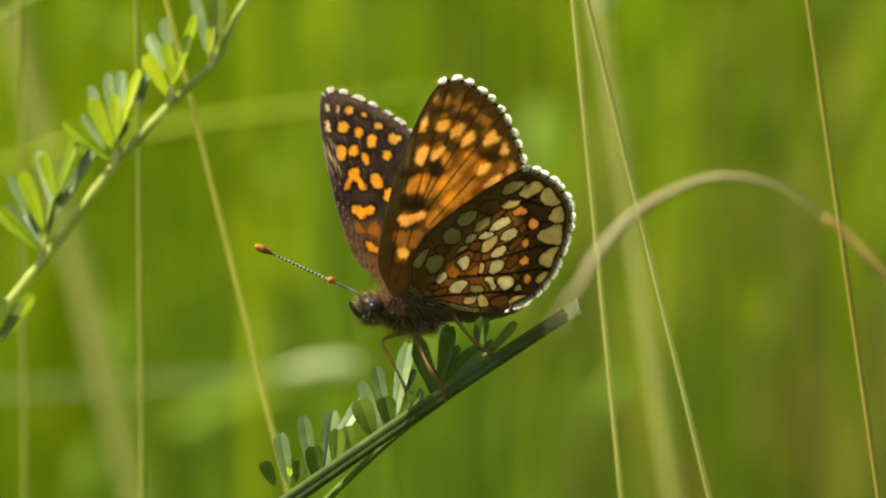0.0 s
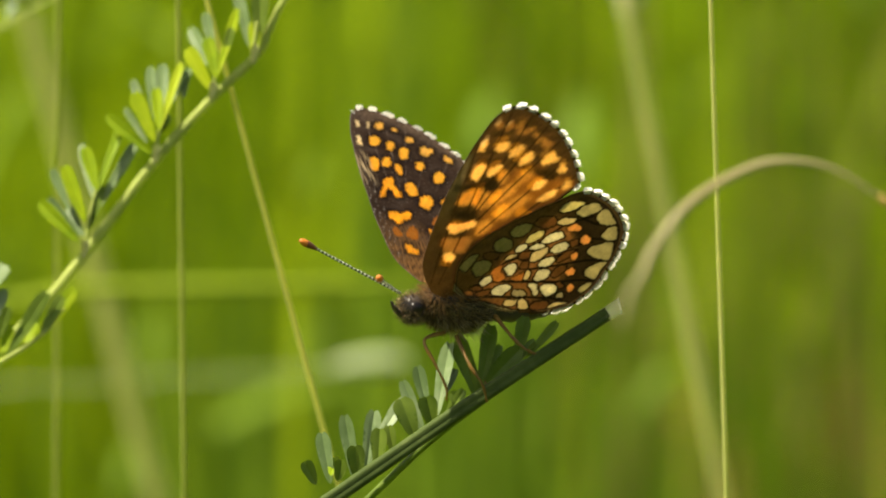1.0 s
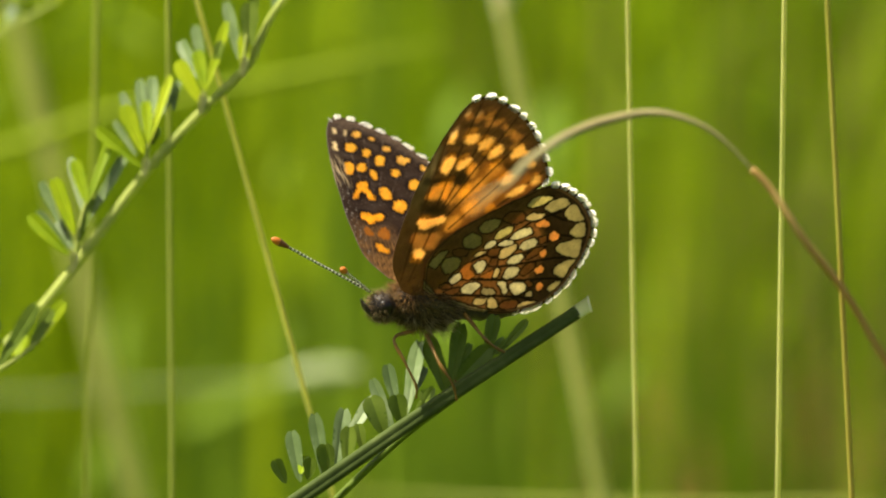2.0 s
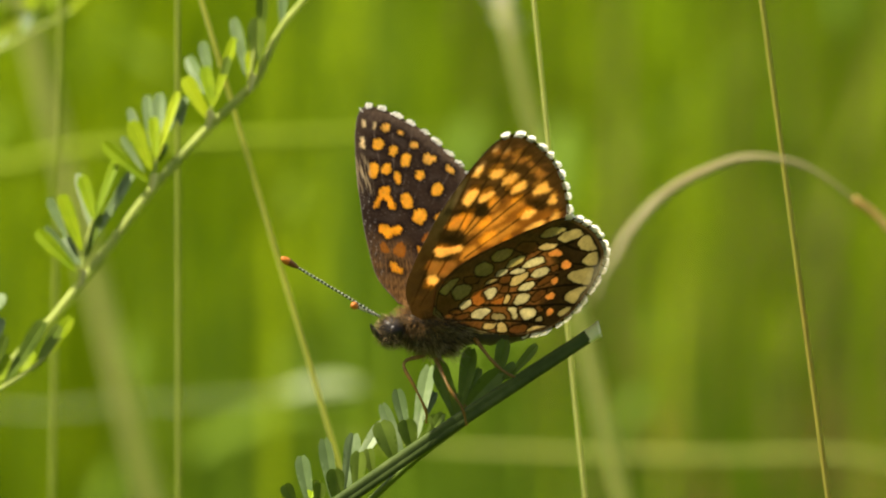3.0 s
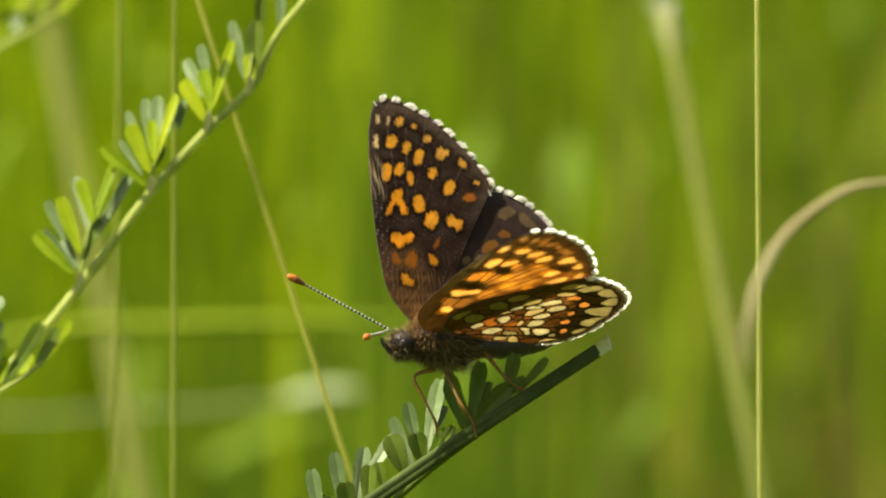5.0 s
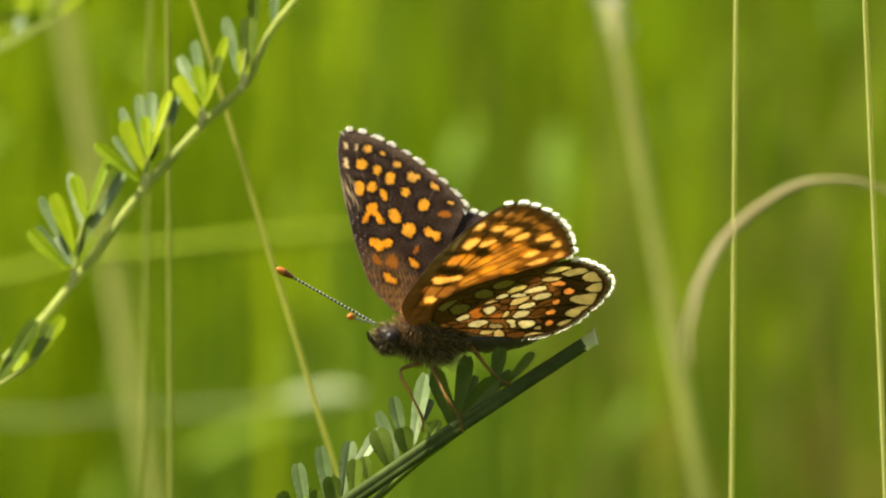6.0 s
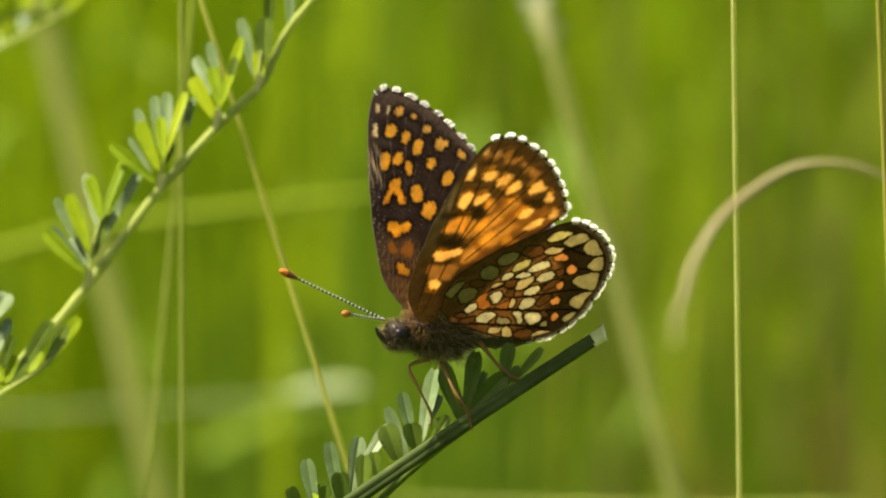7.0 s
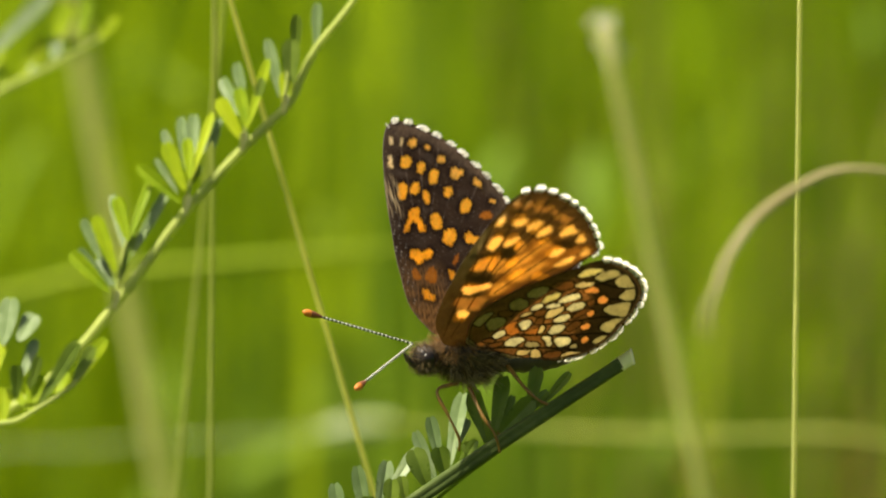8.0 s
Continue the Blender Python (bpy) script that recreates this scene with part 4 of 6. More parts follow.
for x0, x1, material, name, label, size in ((-1.15, 0.42, CUTSKIN, "cut_end", "pale translucent cut end of the stem", 1.05), (0.30, 0.50, CUT, "cut_rim", "whitish ragged rim of the cut", 1.13)):
    bm = bmesh.new()
    ends = []
    for q in (x0, x1):
        ring = []
        for x, y in CUTFACE:
            # the cut runs a little aslant, and the skin begins further down on the under side
            shift = -0.20 * x if q > 0 else 0.32 * x
            ring.append(bm.verts.new((end + way * (q + shift + 0.05 * math.sin(x * 9 + y * 5)) + side * (x * w * size) + up * (y * w * size + 0.02)) / 1000))
        ends.append(ring)
    for k in range(len(CUTFACE)):
        m = (k + 1) % len(CUTFACE)
        bm.faces.new((ends[0][k], ends[0][m], ends[1][m], ends[1][k]))
    heart = bm.verts.new((end + way * (x1 - 0.06)) / 1000)
    for k in range(len(CUTFACE)):
        bm.faces.new((ends[1][k], ends[1][(k + 1) % len(CUTFACE)], heart))
    part(name, bm, material, perch, label)
second = smooth_line([(-24, -392, -92), (-30, -180, -46), (-24, -60, -14), (-18.5, -33, -6), (-13.0, -25.2, -3.0), (-8.0, -20.0, -2.0), (-4.0, -16.4, -1.4), (0, -13.4, -1.0)], 10)
bm = bmesh.new()
tube(bm, [p - Vector(PB) for p in second], lambda s: 0.42 - 0.12 * s, 8)
part("side_stem", bm, LEAFDARK, perch, "thinner light green stem beneath")

VB = (-14.0, -21.5, -1.6)
vetch_leaf = thing("vetch_leaf", VB, "feathery green vetch leaf growing along the perch stem", "plant")
bm = bmesh.new()
tube(bm, [p - Vector(VB) for p in smooth_line([(-26, -394, -96), (-31, -170, -46), (-22, -38, -9), (-13.4, -22.9, -1.8), (-5.4, -16.9, -1.5), (1.3, -12.0, -1.4), (5.0, -9.0, -1.4)], 8)], lambda s: 0.26 - 0.12 * s, 8)
part("rachis", bm, STALK, vetch_leaf)
# base x, y; tip x, y; width; turn; skin
PERCH_SILVER = [
    (-13.72, -20.25, -14.43, -16.25, 1.25, 12, 1), (-11.53, -19.90, -12.22, -14.75, 1.25, 12, 1),
    (-10.43, -19.15, -9.72, -14.25, 1.35, 15, 1), (-9.53, -17.15, -7.17, -13.05, 1.10, 25, 1),
    (-5.53, -15.90, -7.22, -11.65, 1.05, 20, 1), (-5.17, -13.90, -5.97, -10.45, 1.10, 15, 1),
    (-4.12, -14.15, -3.17, -8.15, 1.35, 15, 1), (-3.52, -12.90, -2.52, -10.55, 0.70, 25, 1),
]
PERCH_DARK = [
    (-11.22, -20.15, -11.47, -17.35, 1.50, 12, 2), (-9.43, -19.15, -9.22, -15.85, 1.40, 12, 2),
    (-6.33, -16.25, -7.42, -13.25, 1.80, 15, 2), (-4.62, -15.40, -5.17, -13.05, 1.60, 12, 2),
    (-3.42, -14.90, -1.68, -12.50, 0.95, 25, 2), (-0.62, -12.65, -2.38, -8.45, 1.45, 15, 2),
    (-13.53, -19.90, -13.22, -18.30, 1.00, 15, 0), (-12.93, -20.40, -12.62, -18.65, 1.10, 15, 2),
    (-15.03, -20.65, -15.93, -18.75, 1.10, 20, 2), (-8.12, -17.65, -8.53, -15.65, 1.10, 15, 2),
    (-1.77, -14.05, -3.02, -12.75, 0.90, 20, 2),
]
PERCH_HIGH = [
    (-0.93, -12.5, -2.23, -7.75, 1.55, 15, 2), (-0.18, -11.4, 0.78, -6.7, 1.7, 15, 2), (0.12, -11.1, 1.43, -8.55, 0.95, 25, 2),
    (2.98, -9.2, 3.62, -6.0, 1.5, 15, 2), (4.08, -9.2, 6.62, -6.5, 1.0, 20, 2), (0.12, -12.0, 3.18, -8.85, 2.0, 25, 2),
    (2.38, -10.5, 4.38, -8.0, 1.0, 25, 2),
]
LEAN = (-1.5, -1.6, 0.4)      # how far a leaflet's tip comes forward, by its skin
# skin 2 carries shade in its colour
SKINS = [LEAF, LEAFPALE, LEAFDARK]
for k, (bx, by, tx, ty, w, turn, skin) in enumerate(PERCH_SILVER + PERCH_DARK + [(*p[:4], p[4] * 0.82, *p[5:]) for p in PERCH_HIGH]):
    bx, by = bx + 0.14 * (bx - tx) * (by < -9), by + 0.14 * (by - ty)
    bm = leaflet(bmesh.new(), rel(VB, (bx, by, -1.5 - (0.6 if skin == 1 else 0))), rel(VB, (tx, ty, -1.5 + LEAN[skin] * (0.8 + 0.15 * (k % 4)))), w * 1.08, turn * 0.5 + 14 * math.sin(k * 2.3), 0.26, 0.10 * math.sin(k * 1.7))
    part("leaflet", bm, SKINS[skin], vetch_leaf, ("", "pale silvery leaflet", "leaflet coloured dark green for shade")[skin])

# ---------------------------------------------------------------- the vetch sprig that leans across the upper corner
SB = (-45.0, -385.0, -70.0)
sprig = thing("vetch_sprig", SB, "leaning light green vetch stem with feathery leaflets", "plant")
sprig_line = smooth_line([(-45, -388, -71), (-64, -200, -36), (-66, -60, -40), (-58, -24, -40), (-46.8, -12.1, -40), (-42.75, -9.1, -40), (-39.2, -5.6, -40), (-35.4, -1.0, -40), (-29.2, 7.2, -40), (-24.2, 12.7, -40), (-20.2, 16.6, -40), (-19.1, 18.8, -40), (-17.7, 21.6, -40), (-14.9, 25.1, -40), (-12.4, 29.0, -40)], 8)
bm = bmesh.new()
tube(bm, [rel(SB, p) for p in sprig_line], lambda s: 0.66 - 0.36 * s + 0.02 * math.sin(s * 160), 10)
part("stem", bm, STALK, sprig)
# leaflets of each leaf: base, tip, width, turn, skin
LEAF_LOW = [
    (-35.90, 0.05, -39.50, 3.65, 1.30, 20, 0), (-35.40, 1.80, -37.20, 6.85, 1.30, 12, 0),
    (-34.30, 4.55, -35.35, 8.35, 1.20, 12, 0), (-34.35, 4.45, -32.10, 10.75, 0.85, 45, 0),
    (-36.70, 2.80, -38.30, 6.55, 0.95, 30, 1), (-35.90, 0.55, -38.50, 3.95, 0.90, 30, 1),
    (-35.50, 0.55, -36.95, 3.15, 1.10, 30, 1), (-34.50, 3.45, -35.70, 8.65, 1.00, 30, 1),
    (-34.80, 2.30, -30.60, 8.95, 1.05, 35, 1), (-35.30, 0.80, -33.80, 5.05, 1.00, 35, 2),
]
LEAF_MID = [
    (-29.45, 7.85, -33.60, 11.35, 1.15, 20, 0), (-29.25, 8.95, -31.05, 13.30, 1.35, 12, 0),
    (-28.85, 9.95, -29.05, 13.55, 1.05, 15, 0), (-28.90, 9.75, -26.90, 16.05, 0.85, 45, 0),
    (-29.90, 8.80, -31.85, 11.90, 0.70, 35, 1), (-29.90, 10.80, -31.10, 14.35, 0.90, 30, 1),
    (-29.10, 10.55, -29.70, 15.65, 1.05, 25, 1), (-28.60, 11.55, -28.50, 15.75, 1.20, 25, 1),
    (-28.10, 12.05, -26.00, 15.35, 0.85, 40, 1), (-28.80, 9.55, -27.90, 11.30, 0.70, 30, 2),
]
LEAF_HIGH = [
    (-24.20, 13.45, -26.35, 17.25, 1.40, 15, 0), (-23.80, 14.55, -24.55, 18.15, 1.20, 15, 0),
    (-23.85, 14.55, -21.75, 20.55, 0.95, 40, 0), (-24.30, 15.55, -26.10, 19.05, 1.20, 30, 1),
    (-24.00, 16.55, -24.70, 20.35, 1.05, 30, 1), (-26.70, 12.80, -26.30, 15.05, 0.75, 40, 1),
    (-23.20, 16.05, -22.45, 19.05, 0.90, 35, 2),
]
LEAF_TOP = [
    (-20.45, 16.15, -20.35, 19.65, 1.20, 15, 0), (-20.60, 16.80, -21.95, 22.45, 1.15, 30, 1),
    (-20.60, 17.30, -21.15, 19.95, 0.70, 35, 1), (-20.00, 17.80, -19.90, 22.45, 1.70, 25, 2),
    (-17.70, 21.30, -17.55, 25.65, 1.00, 30, 1), (-19.60, 20.55, -19.30, 24.65, 1.10, 30, 2),
]
LEAF_SIDE = [
    (-45.5, -11.6, -45.35, -8.4, 1.5, 12, 0), (-43.0, -10.5, -42.35, -7.3, 1.6, 12, 0),
    (-43.25, -10.3, -44.65, -8.25, 0.9, 20, 0), (-40.85, -9.2, -40.15, -6.95, 1.5, 12, 0),
    (-39.85, -8.8, -36.25, -4.1, 1.2, 20, 0), (-42.25, -9.9, -38.65, -4.3, 1.3, 20, 2),
    (-44.25, -9.35, -44.15, -6.35, 1.2, 20, 2), (-43.15, -8.6, -42.15, -5.6, 1.0, 20, 2),
    (-39.35, -8.3, -37.35, -4.7, 1.1, 25, 2), (-43.85, -7.6, -42.45, -4.2, 1.0, 30, 1), (-45.45, -4.7, -44.65, -0.5, 1.7, 25, 1),
    (-44.05, -4.3, -42.65, -2.0, 1.6, 25, 1), (-46.15, -7.1, -45.55, -4.0, 1.4, 20, 0),
    (-47.25, -12.6, -46.85, -9.1, 1.5, 15, 0),
]
for base, tip, leaflets in (((-35.5, -1.0), (-32.6, 9.6), LEAF_LOW), ((-29.2, 7.4), (-27.3, 14.6), LEAF_MID), ((-24.2, 13.0), (-22.1, 19.6), LEAF_HIGH), ((-20.5, 16.3), (-19.6, 22.6), LEAF_TOP)):
    bm = bmesh.new()
    tube(bm, smooth_line([rel(SB, (*base, -39)), rel(SB, ((base[0] * 0.72 + tip[0] * 0.28), base[1] * 0.55 + tip[1] * 0.45, -39.2)), rel(SB, (*tip, -40.5))], 6), lambda s: 0.22 - 0.1 * s, 7)
    leaf = part("leaf", bm, STALK, sprig, "feathery compound leaf")
    bm = leaflet(bmesh.new(), rel(SB, (base[0] - 0.1, base[1] - 0.5, -38.6)), rel(SB, (base[0] + 0.25, base[1] + 1.3, -37.8)), 0.75, 10, 0.3, 0.05)
    part("stipule", bm, STIPULE, leaf, "creamy stipule at the stem node")
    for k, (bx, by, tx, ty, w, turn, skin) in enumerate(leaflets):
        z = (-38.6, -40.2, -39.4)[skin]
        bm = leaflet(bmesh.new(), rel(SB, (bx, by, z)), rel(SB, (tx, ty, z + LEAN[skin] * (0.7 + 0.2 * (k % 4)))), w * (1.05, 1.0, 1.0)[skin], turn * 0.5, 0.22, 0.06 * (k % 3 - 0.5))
        part("leaflet", bm, SKINS[skin], leaf, ("", "pale silvery leaflet", "leaflet coloured dark green for shade")[skin])
# the lower leaf that enters from the side
CB = (-48.0, -385.0, -66.0)
low_sprig = thing("vetch_sprig", CB, "low vetch leaf with notched yellow-green leaflets", "plant")
bm = bmesh.new()
tube(bm, [rel(CB, p) for p in smooth_line([(-48, -388, -66), (-66, -160, -36), (-62, -30, -36), (-50, -14, -36), (-44.1, -11.3, -36), (-42.75, -10.5, -36), (-40.5, -9.1, -36), (-38.75, -7.7, -36), (-37.25, -5.85, -36)], 8)], lambda s: 0.4 - 0.26 * s, 8)
part("rachis", bm, STALK, low_sprig)
for k, (bx, by, tx, ty, w, turn, skin) in enumerate(LEAF_SIDE):
    bm = leaflet(bmesh.new(), rel(CB, (bx, by, -36)), rel(CB, (tx, ty, -36 + LEAN[skin] * (0.8 + 0.15 * (k % 4)))), w * 1.1, turn * 0.5, 0.08, 0.06)
    part("leaflet", bm, SKINS[skin], low_sprig, ("", "pale silvery leaflet", "leaflet coloured dark green for shade")[skin])
# the sprig farther off in the corner
KB = (-62.0, -385.0, -140.0)
far_sprig = thing("vetch_sprig", KB, "vetch sprig out in the grass with yellow-green leaflets", "plant")
bm = bmesh.new()
tube(bm, [rel(KB, p) for p in smooth_line([(-62, -370, -140), (-80, -120, -130), (-60, 8, -126), (-50.5, 15.5, -130), (-47.1, 17.8, -130), (-42.1, 20.3, -130), (-37.6, 22.8, -130)], 8)], lambda s: 0.5 - 0.3 * s, 8)
part("rachis", bm, STALK, far_sprig)
CORNER_LEAVES = [
    (-41.6, 22.65, -40.8, 25.85, 2.0, 10, 0), (-39.6, 22.75, -38.9, 26.15, 1.4, 15, 0), (-45.1, 18.95, -42.6, 22.75, 1.5, 15, 0),
    (-42.45, 19.95, -39.9, 22.35, 1.3, 20, 0), (-40.3, 20.95, -37.7, 22.95, 1.0, 20, 0),
    (-47.0, 17.64, -46.7, 20.65, 1.8, 12, 0), (-47.7, 19.3, -46.7, 21.85, 1.5, 15, 0), (-41.9, 20.85, -41.5, 22.95, 1.1, 25, 1),
    (-47.85, 21.05, -42.2, 26.65, 1.7, 20, 1), (-43.8, 19.65, -44.1, 21.25, 1.0, 25, 1),
    (-38.2, 22.35, -36.35, 24.55, 1.0, 20, 0),
]
for k, (bx, by, tx, ty, w, turn, skin) in enumerate(CORNER_LEAVES):
    bm = leaflet(bmesh.new(), rel(KB, (bx, by, -130)), rel(KB, (tx, ty, -130 + LEAN[skin] * (0.8 + 0.15 * (k % 4)))), w * 1.1, turn * 0.5, 0.08, 0.06)
    part("leaflet", bm, SKINS[skin], far_sprig, ("", "pale silvery leaflet", "")[skin])


# ---------------------------------------------------------------- grass stalks in front and behind
def grass_stalk(z, material, radius, top, label, sway=0.0, seed_top=False):
    """An upright stalk; its own origin is where it crosses the insect's height, z mm towards the lens."""
    ob = thing("grass_stalk", (0, 0, z), label, "grass stalk", "grass stalks round the butterfly")
    foot = to_ground((0, 0, z))
    line = [DOWN * d + Vector((sway * math.sin(d * 0.011) * 4, 0, 0)) for d in np.linspace(foot + 8, -top, 60)]
    bm = bmesh.new()
    tube(bm, line, lambda s: radius * (1.25 - 0.4 * s), 8)
    part("stalk", bm, material, ob)
    for s in (0.30, 0.62):
        bm = bmesh.new()
        c = line[int(s * 59)]
        tube(bm, [c + DOWN * q for q in (0.9, 0.5, 0, -0.5, -0.9)], lambda q: radius * (1.15 + 0.45 * math.sin(math.pi * q)), 8)
        part("node", bm, material, ob, "swollen stalk node")
    if seed_top:
        bm = bmesh.new()
        r = np.random.RandomState(4)
        for i in range(22):
            s = i / 21
            a = DOWN * (-top + 6 * (1 - s)) + Vector((r.normal() * 0.35, 0, r.normal() * 0.35))
            d = Vector((r.normal() * 0.6, 1.0, r.normal() * 0.6)).normalized()
            tube(bm, [a + d * (1.9 * q) for q in (0, 0.3, 0.6, 1)], lambda q: 0.32 * math.sin(math.pi * (0.12 + 0.8 * q)), 5)
        part("seed_head", bm, SEED, ob, "whitish seed head")
    return ob


stalks = {
    "a": grass_stalk(-25, GREENSTRAW, 0.24, 60, "thin pale green grass stalk behind the butterfly", 0.15),
    "b": grass_stalk(-14, GREENSTRAW, 0.26, 60, "thin leaning yellow-green grass stalk"),
    "c": grass_stalk(18, RUSTSTRAW, 0.27, 60, "thin rust-tinged grass stalk"),
    "d": grass_stalk(-260, GREENSTRAW, 0.95, 34, "pale grass stalk with a whitish seed head", 0.0, True),
    "e": grass_stalk(-420, GREENSTRAW, 1.55, 90, "broad pale straw-coloured stalk"),
    "f": grass_stalk(-60, GREENSTEM, 0.24, 70, "upright thin green grass stalk"),
    "g": grass_stalk(-100, GREENSTEM, 0.26, 70, "faint thin green grass stalk"),
    "h": grass_stalk(-47, GOLDSTRAW, 0.25, 60, "leaning thin yellow-green stalk behind the vetch"),
}

arch = thing("dry_bent_grass", (22.5, 6.2, 70), "dry tan grass blade arching over with a rusty end", "grass blade")
ARCH_BEND = [(-13.6, -11.9, 96), (-12.7, -9.7, 62), (-11.6, -8.3, 39), (-10.7, -6.5, 28), (-9.35, -4.8, 18), (-8.0, -3.4, 10), (-6.2, -2.1, 5), (-4.0, -1.0, 2),
             (-2.0, -0.25, 0), (0, 0, 0), (2.7, -0.4, 0), (4.9, -1.4, 0), (7.1, -3.0, 0), (9.3, -4.6, 0), (12.4, -7.9, 0), (20, -15.5, -3), (33, -34, -10), (48, -90, -20), (56, -220, -46), (58, -430, -92)]
arch_line = smooth_line([(x * (1 - z / 668) - 22.4 * z / 668 * (z > 0), y * (1 - z / 668) - 5.9 * z / 668 * (z > 0), z) for x, y, z in ARCH_BEND], 6)
split = 74
bm = blade_line(bmesh.new(), arch_line[:split], lambda s: 0.24 + 0.76 * math.sin(math.pi * min(1, 0.06 + 0.94 * s)) ** 1.4, 0.12, 0.9)
part("blade", bm, DRYBLADE, arch)
midrib(arch_line[:split], 0.10, arch, DRYBLADE)
bm = bmesh.new()
tube(bm, arch_line[split - 1:], lambda s: 0.30 - 0.03 * s, 8, 0.7)
part("stalk", bm, RUSTDRY, arch, "rust-brown stalk of the blade")

band = thing("bent_grass", (-27.5, 16.0, -350), "long light green grass blade bending across behind", "grass blade")
band_line = smooth_line([(31, 0.8, 0), (12, 0.3, 0), (-6, 0, 0), (-24, -1.2, -4), (-44, -10, -12), (-60, -60, -25), (-70, -190, -45), (-72, -345, -78)], 9)
bm = blade_line(bmesh.new(), band_line, lambda s: 1.7 * min(1, 0.2 + s * 4), 0.3)
part("blade", bm, PALEBLADE, band)
midrib(band_line, 0.14, band, PALEBLADE)

low_band = thing("bent_grass", (30, -40, -350), "pale fallen grass blade low behind the perch", "grass blade")
low_band_line = smooth_line([(-47, 2.6, 0), (-30, 1.1, 0), (-10, 0.3, 0), (6, 0, 0), (26, -0.6, -3), (48, -10, -12), (62, -60, -25), (70, -180, -45), (72, -300, -72)], 9)
bm = blade_line(bmesh.new(), low_band_line, lambda s: 0.9 * min(1, 0.2 + s * 4), 0.3)
part("blade", bm, GREENSTEM, low_band)
midrib(low_band_line, 0.12, low_band, GREENSTEM)

patch = thing("broad_leaf", (-18, -16, -480), "broad grey-green leaf shining in the sun among the grass", "leaf")
patch_line = smooth_line([(6.5, 1.0, 0), (3, 0.8, 0), (-3, 0.2, 0), (-9, -0.6, -4), (-20, -1.4, -10), (-38, -2.6, -18), (-62, -7, -26), (-84, -40, -36), (-90, -140, -52), (-92, -295, -78)], 9)
bm = blade_line(bmesh.new(), patch_line, lambda s: 0.35 + 2.7 * max(0.0, math.sin(math.pi * min(1, s / 0.27))) ** 0.8, 0.3)
part("blade", bm, GREYLEAF, patch)
midrib(patch_line, 0.14, patch, GREYLEAF)

# ---------------------------------------------------------------- the meadow
side = 1500.0
bm = bmesh.new()
grid = [-side, -300, -60, -12, -5, -2.5, -1, 0, 1, 2.5, 5, 12, 60, 300, side]
gv = [[bm.verts.new((x, y, 0.006 * noise.noise(Vector((x, y, 0))) if abs(x) < 20 and abs(y) < 20 else 0)) for x in grid] for y in grid]
for i in range(len(grid) - 1):
    for j in range(len(grid) - 1):
        bm.faces.new((gv[i][j], gv[i][j + 1], gv[i + 1][j + 1], gv[i + 1][j]))
me = bpy.data.meshes.new("ground")
bm.to_mesh(me)
bm.free()
me.materials.append(SOIL)
tagged(new("ground", me), "mossy green meadow floor", "ground", kind="structure")


def sward(name, seed, count, place, tall, wide, material, label, arch=(0.03, 0.38)):
    """Many curved blades in one mesh."""
    r = np.random.RandomState(seed)
    root = np.array([place(r) for _ in range(count)])
    h = r.uniform(*tall, count)
    w = r.uniform(*wide, count)
    az = r.uniform(0, 2 * np.pi, count)
    lean = h * r.uniform(*arch, count) * r.uniform(0.2, 1.0, count)
    la = r.uniform(0, 2 * np.pi, count)
    s = np.array([0, 0.3, 0.58, 0.82, 1.0])
    wid = np.array([0.8, 1.0, 0.85, 0.5, 0.06])
    c = root[:, None, :] + np.stack([np.cos(la)[:, None] * lean[:, None] * s ** 2, np.sin(la)[:, None] * lean[:, None] * s ** 2, h[:, None] * s[None] - 0.004], -1)
    o = np.stack([np.cos(az), np.sin(az), np.zeros(count)], -1)[:, None] * (w[:, None] * wid[None] * 0.5)[..., None]
    co = np.stack([c - o, c + o], 2).reshape(-1, 3)
    base = np.arange(count)[:, None] * 10 + np.arange(4)[None] * 2
    q = np.stack([base, base + 1, base + 3, base + 2], -1).reshape(-1, 4)
    m = bpy.data.meshes.new(name)
    m.from_pydata(co.tolist(), [], q.tolist())
    m.materials.append(material)
    m.shade_smooth()
    return tagged(new(name, m), label, "grass", kind="stuff")


def view_wedge(x, y, wide):
    """The open lane in which the insect sits, where no tall grass stands."""
    return abs(x) < wide + 0.06 * max(0, y + 0.75) and -1.2 < y < 0.95


def behind(r):
    """Thickest some way behind the insect, thinning out on all sides."""
    while True:
        x, y = r.normal(0, 0.50), r.normal(1.75, 0.75)
        if y > 0.95 and not view_wedge(x, y, 0.14):
            return (x, y, 0.0)


def meadow(r):
    while True:
        x, y = r.normal(0, 2.2), r.normal(0.6, 2.2)
        if not view_wedge(x, y, 0.14) and math.hypot(x, y + 0.75) > 0.3:
            return (x, y, 0.0)


def lane(r):
    while True:
        x, y = r.uniform(-0.4, 0.4), r.uniform(-1.2, 0.95)
        if view_wedge(x, y, 0.16):
            return (x, y, 0.0)


def behind_right(r):
    y = r.uniform(0.75, 2.9)
    return (r.uniform(0.0, 1) * (0.16 + 0.10 * (y + 0.75)), y, 0.0)


sward("meadow_grass", 21, 12500, behind, (0.12, 0.38), (0.002, 0.005), GRASS, "tall sunlit yellow-green meadow grass")
sward("meadow_herbs", 25, 1500, behind, (0.10, 0.26), (0.008, 0.018), HERB, "broad dark green herb leaves low in the grass", (0.5, 1.3))
# left of the insect, where a sunlit patch is put into the grass colour
def bright_side(r):
    y = r.uniform(0.96, 2.4)
    return (-r.uniform(0.0, 1) ** 0.7 * (0.07 + 0.05 * (y + 0.75)), y, 0.0)


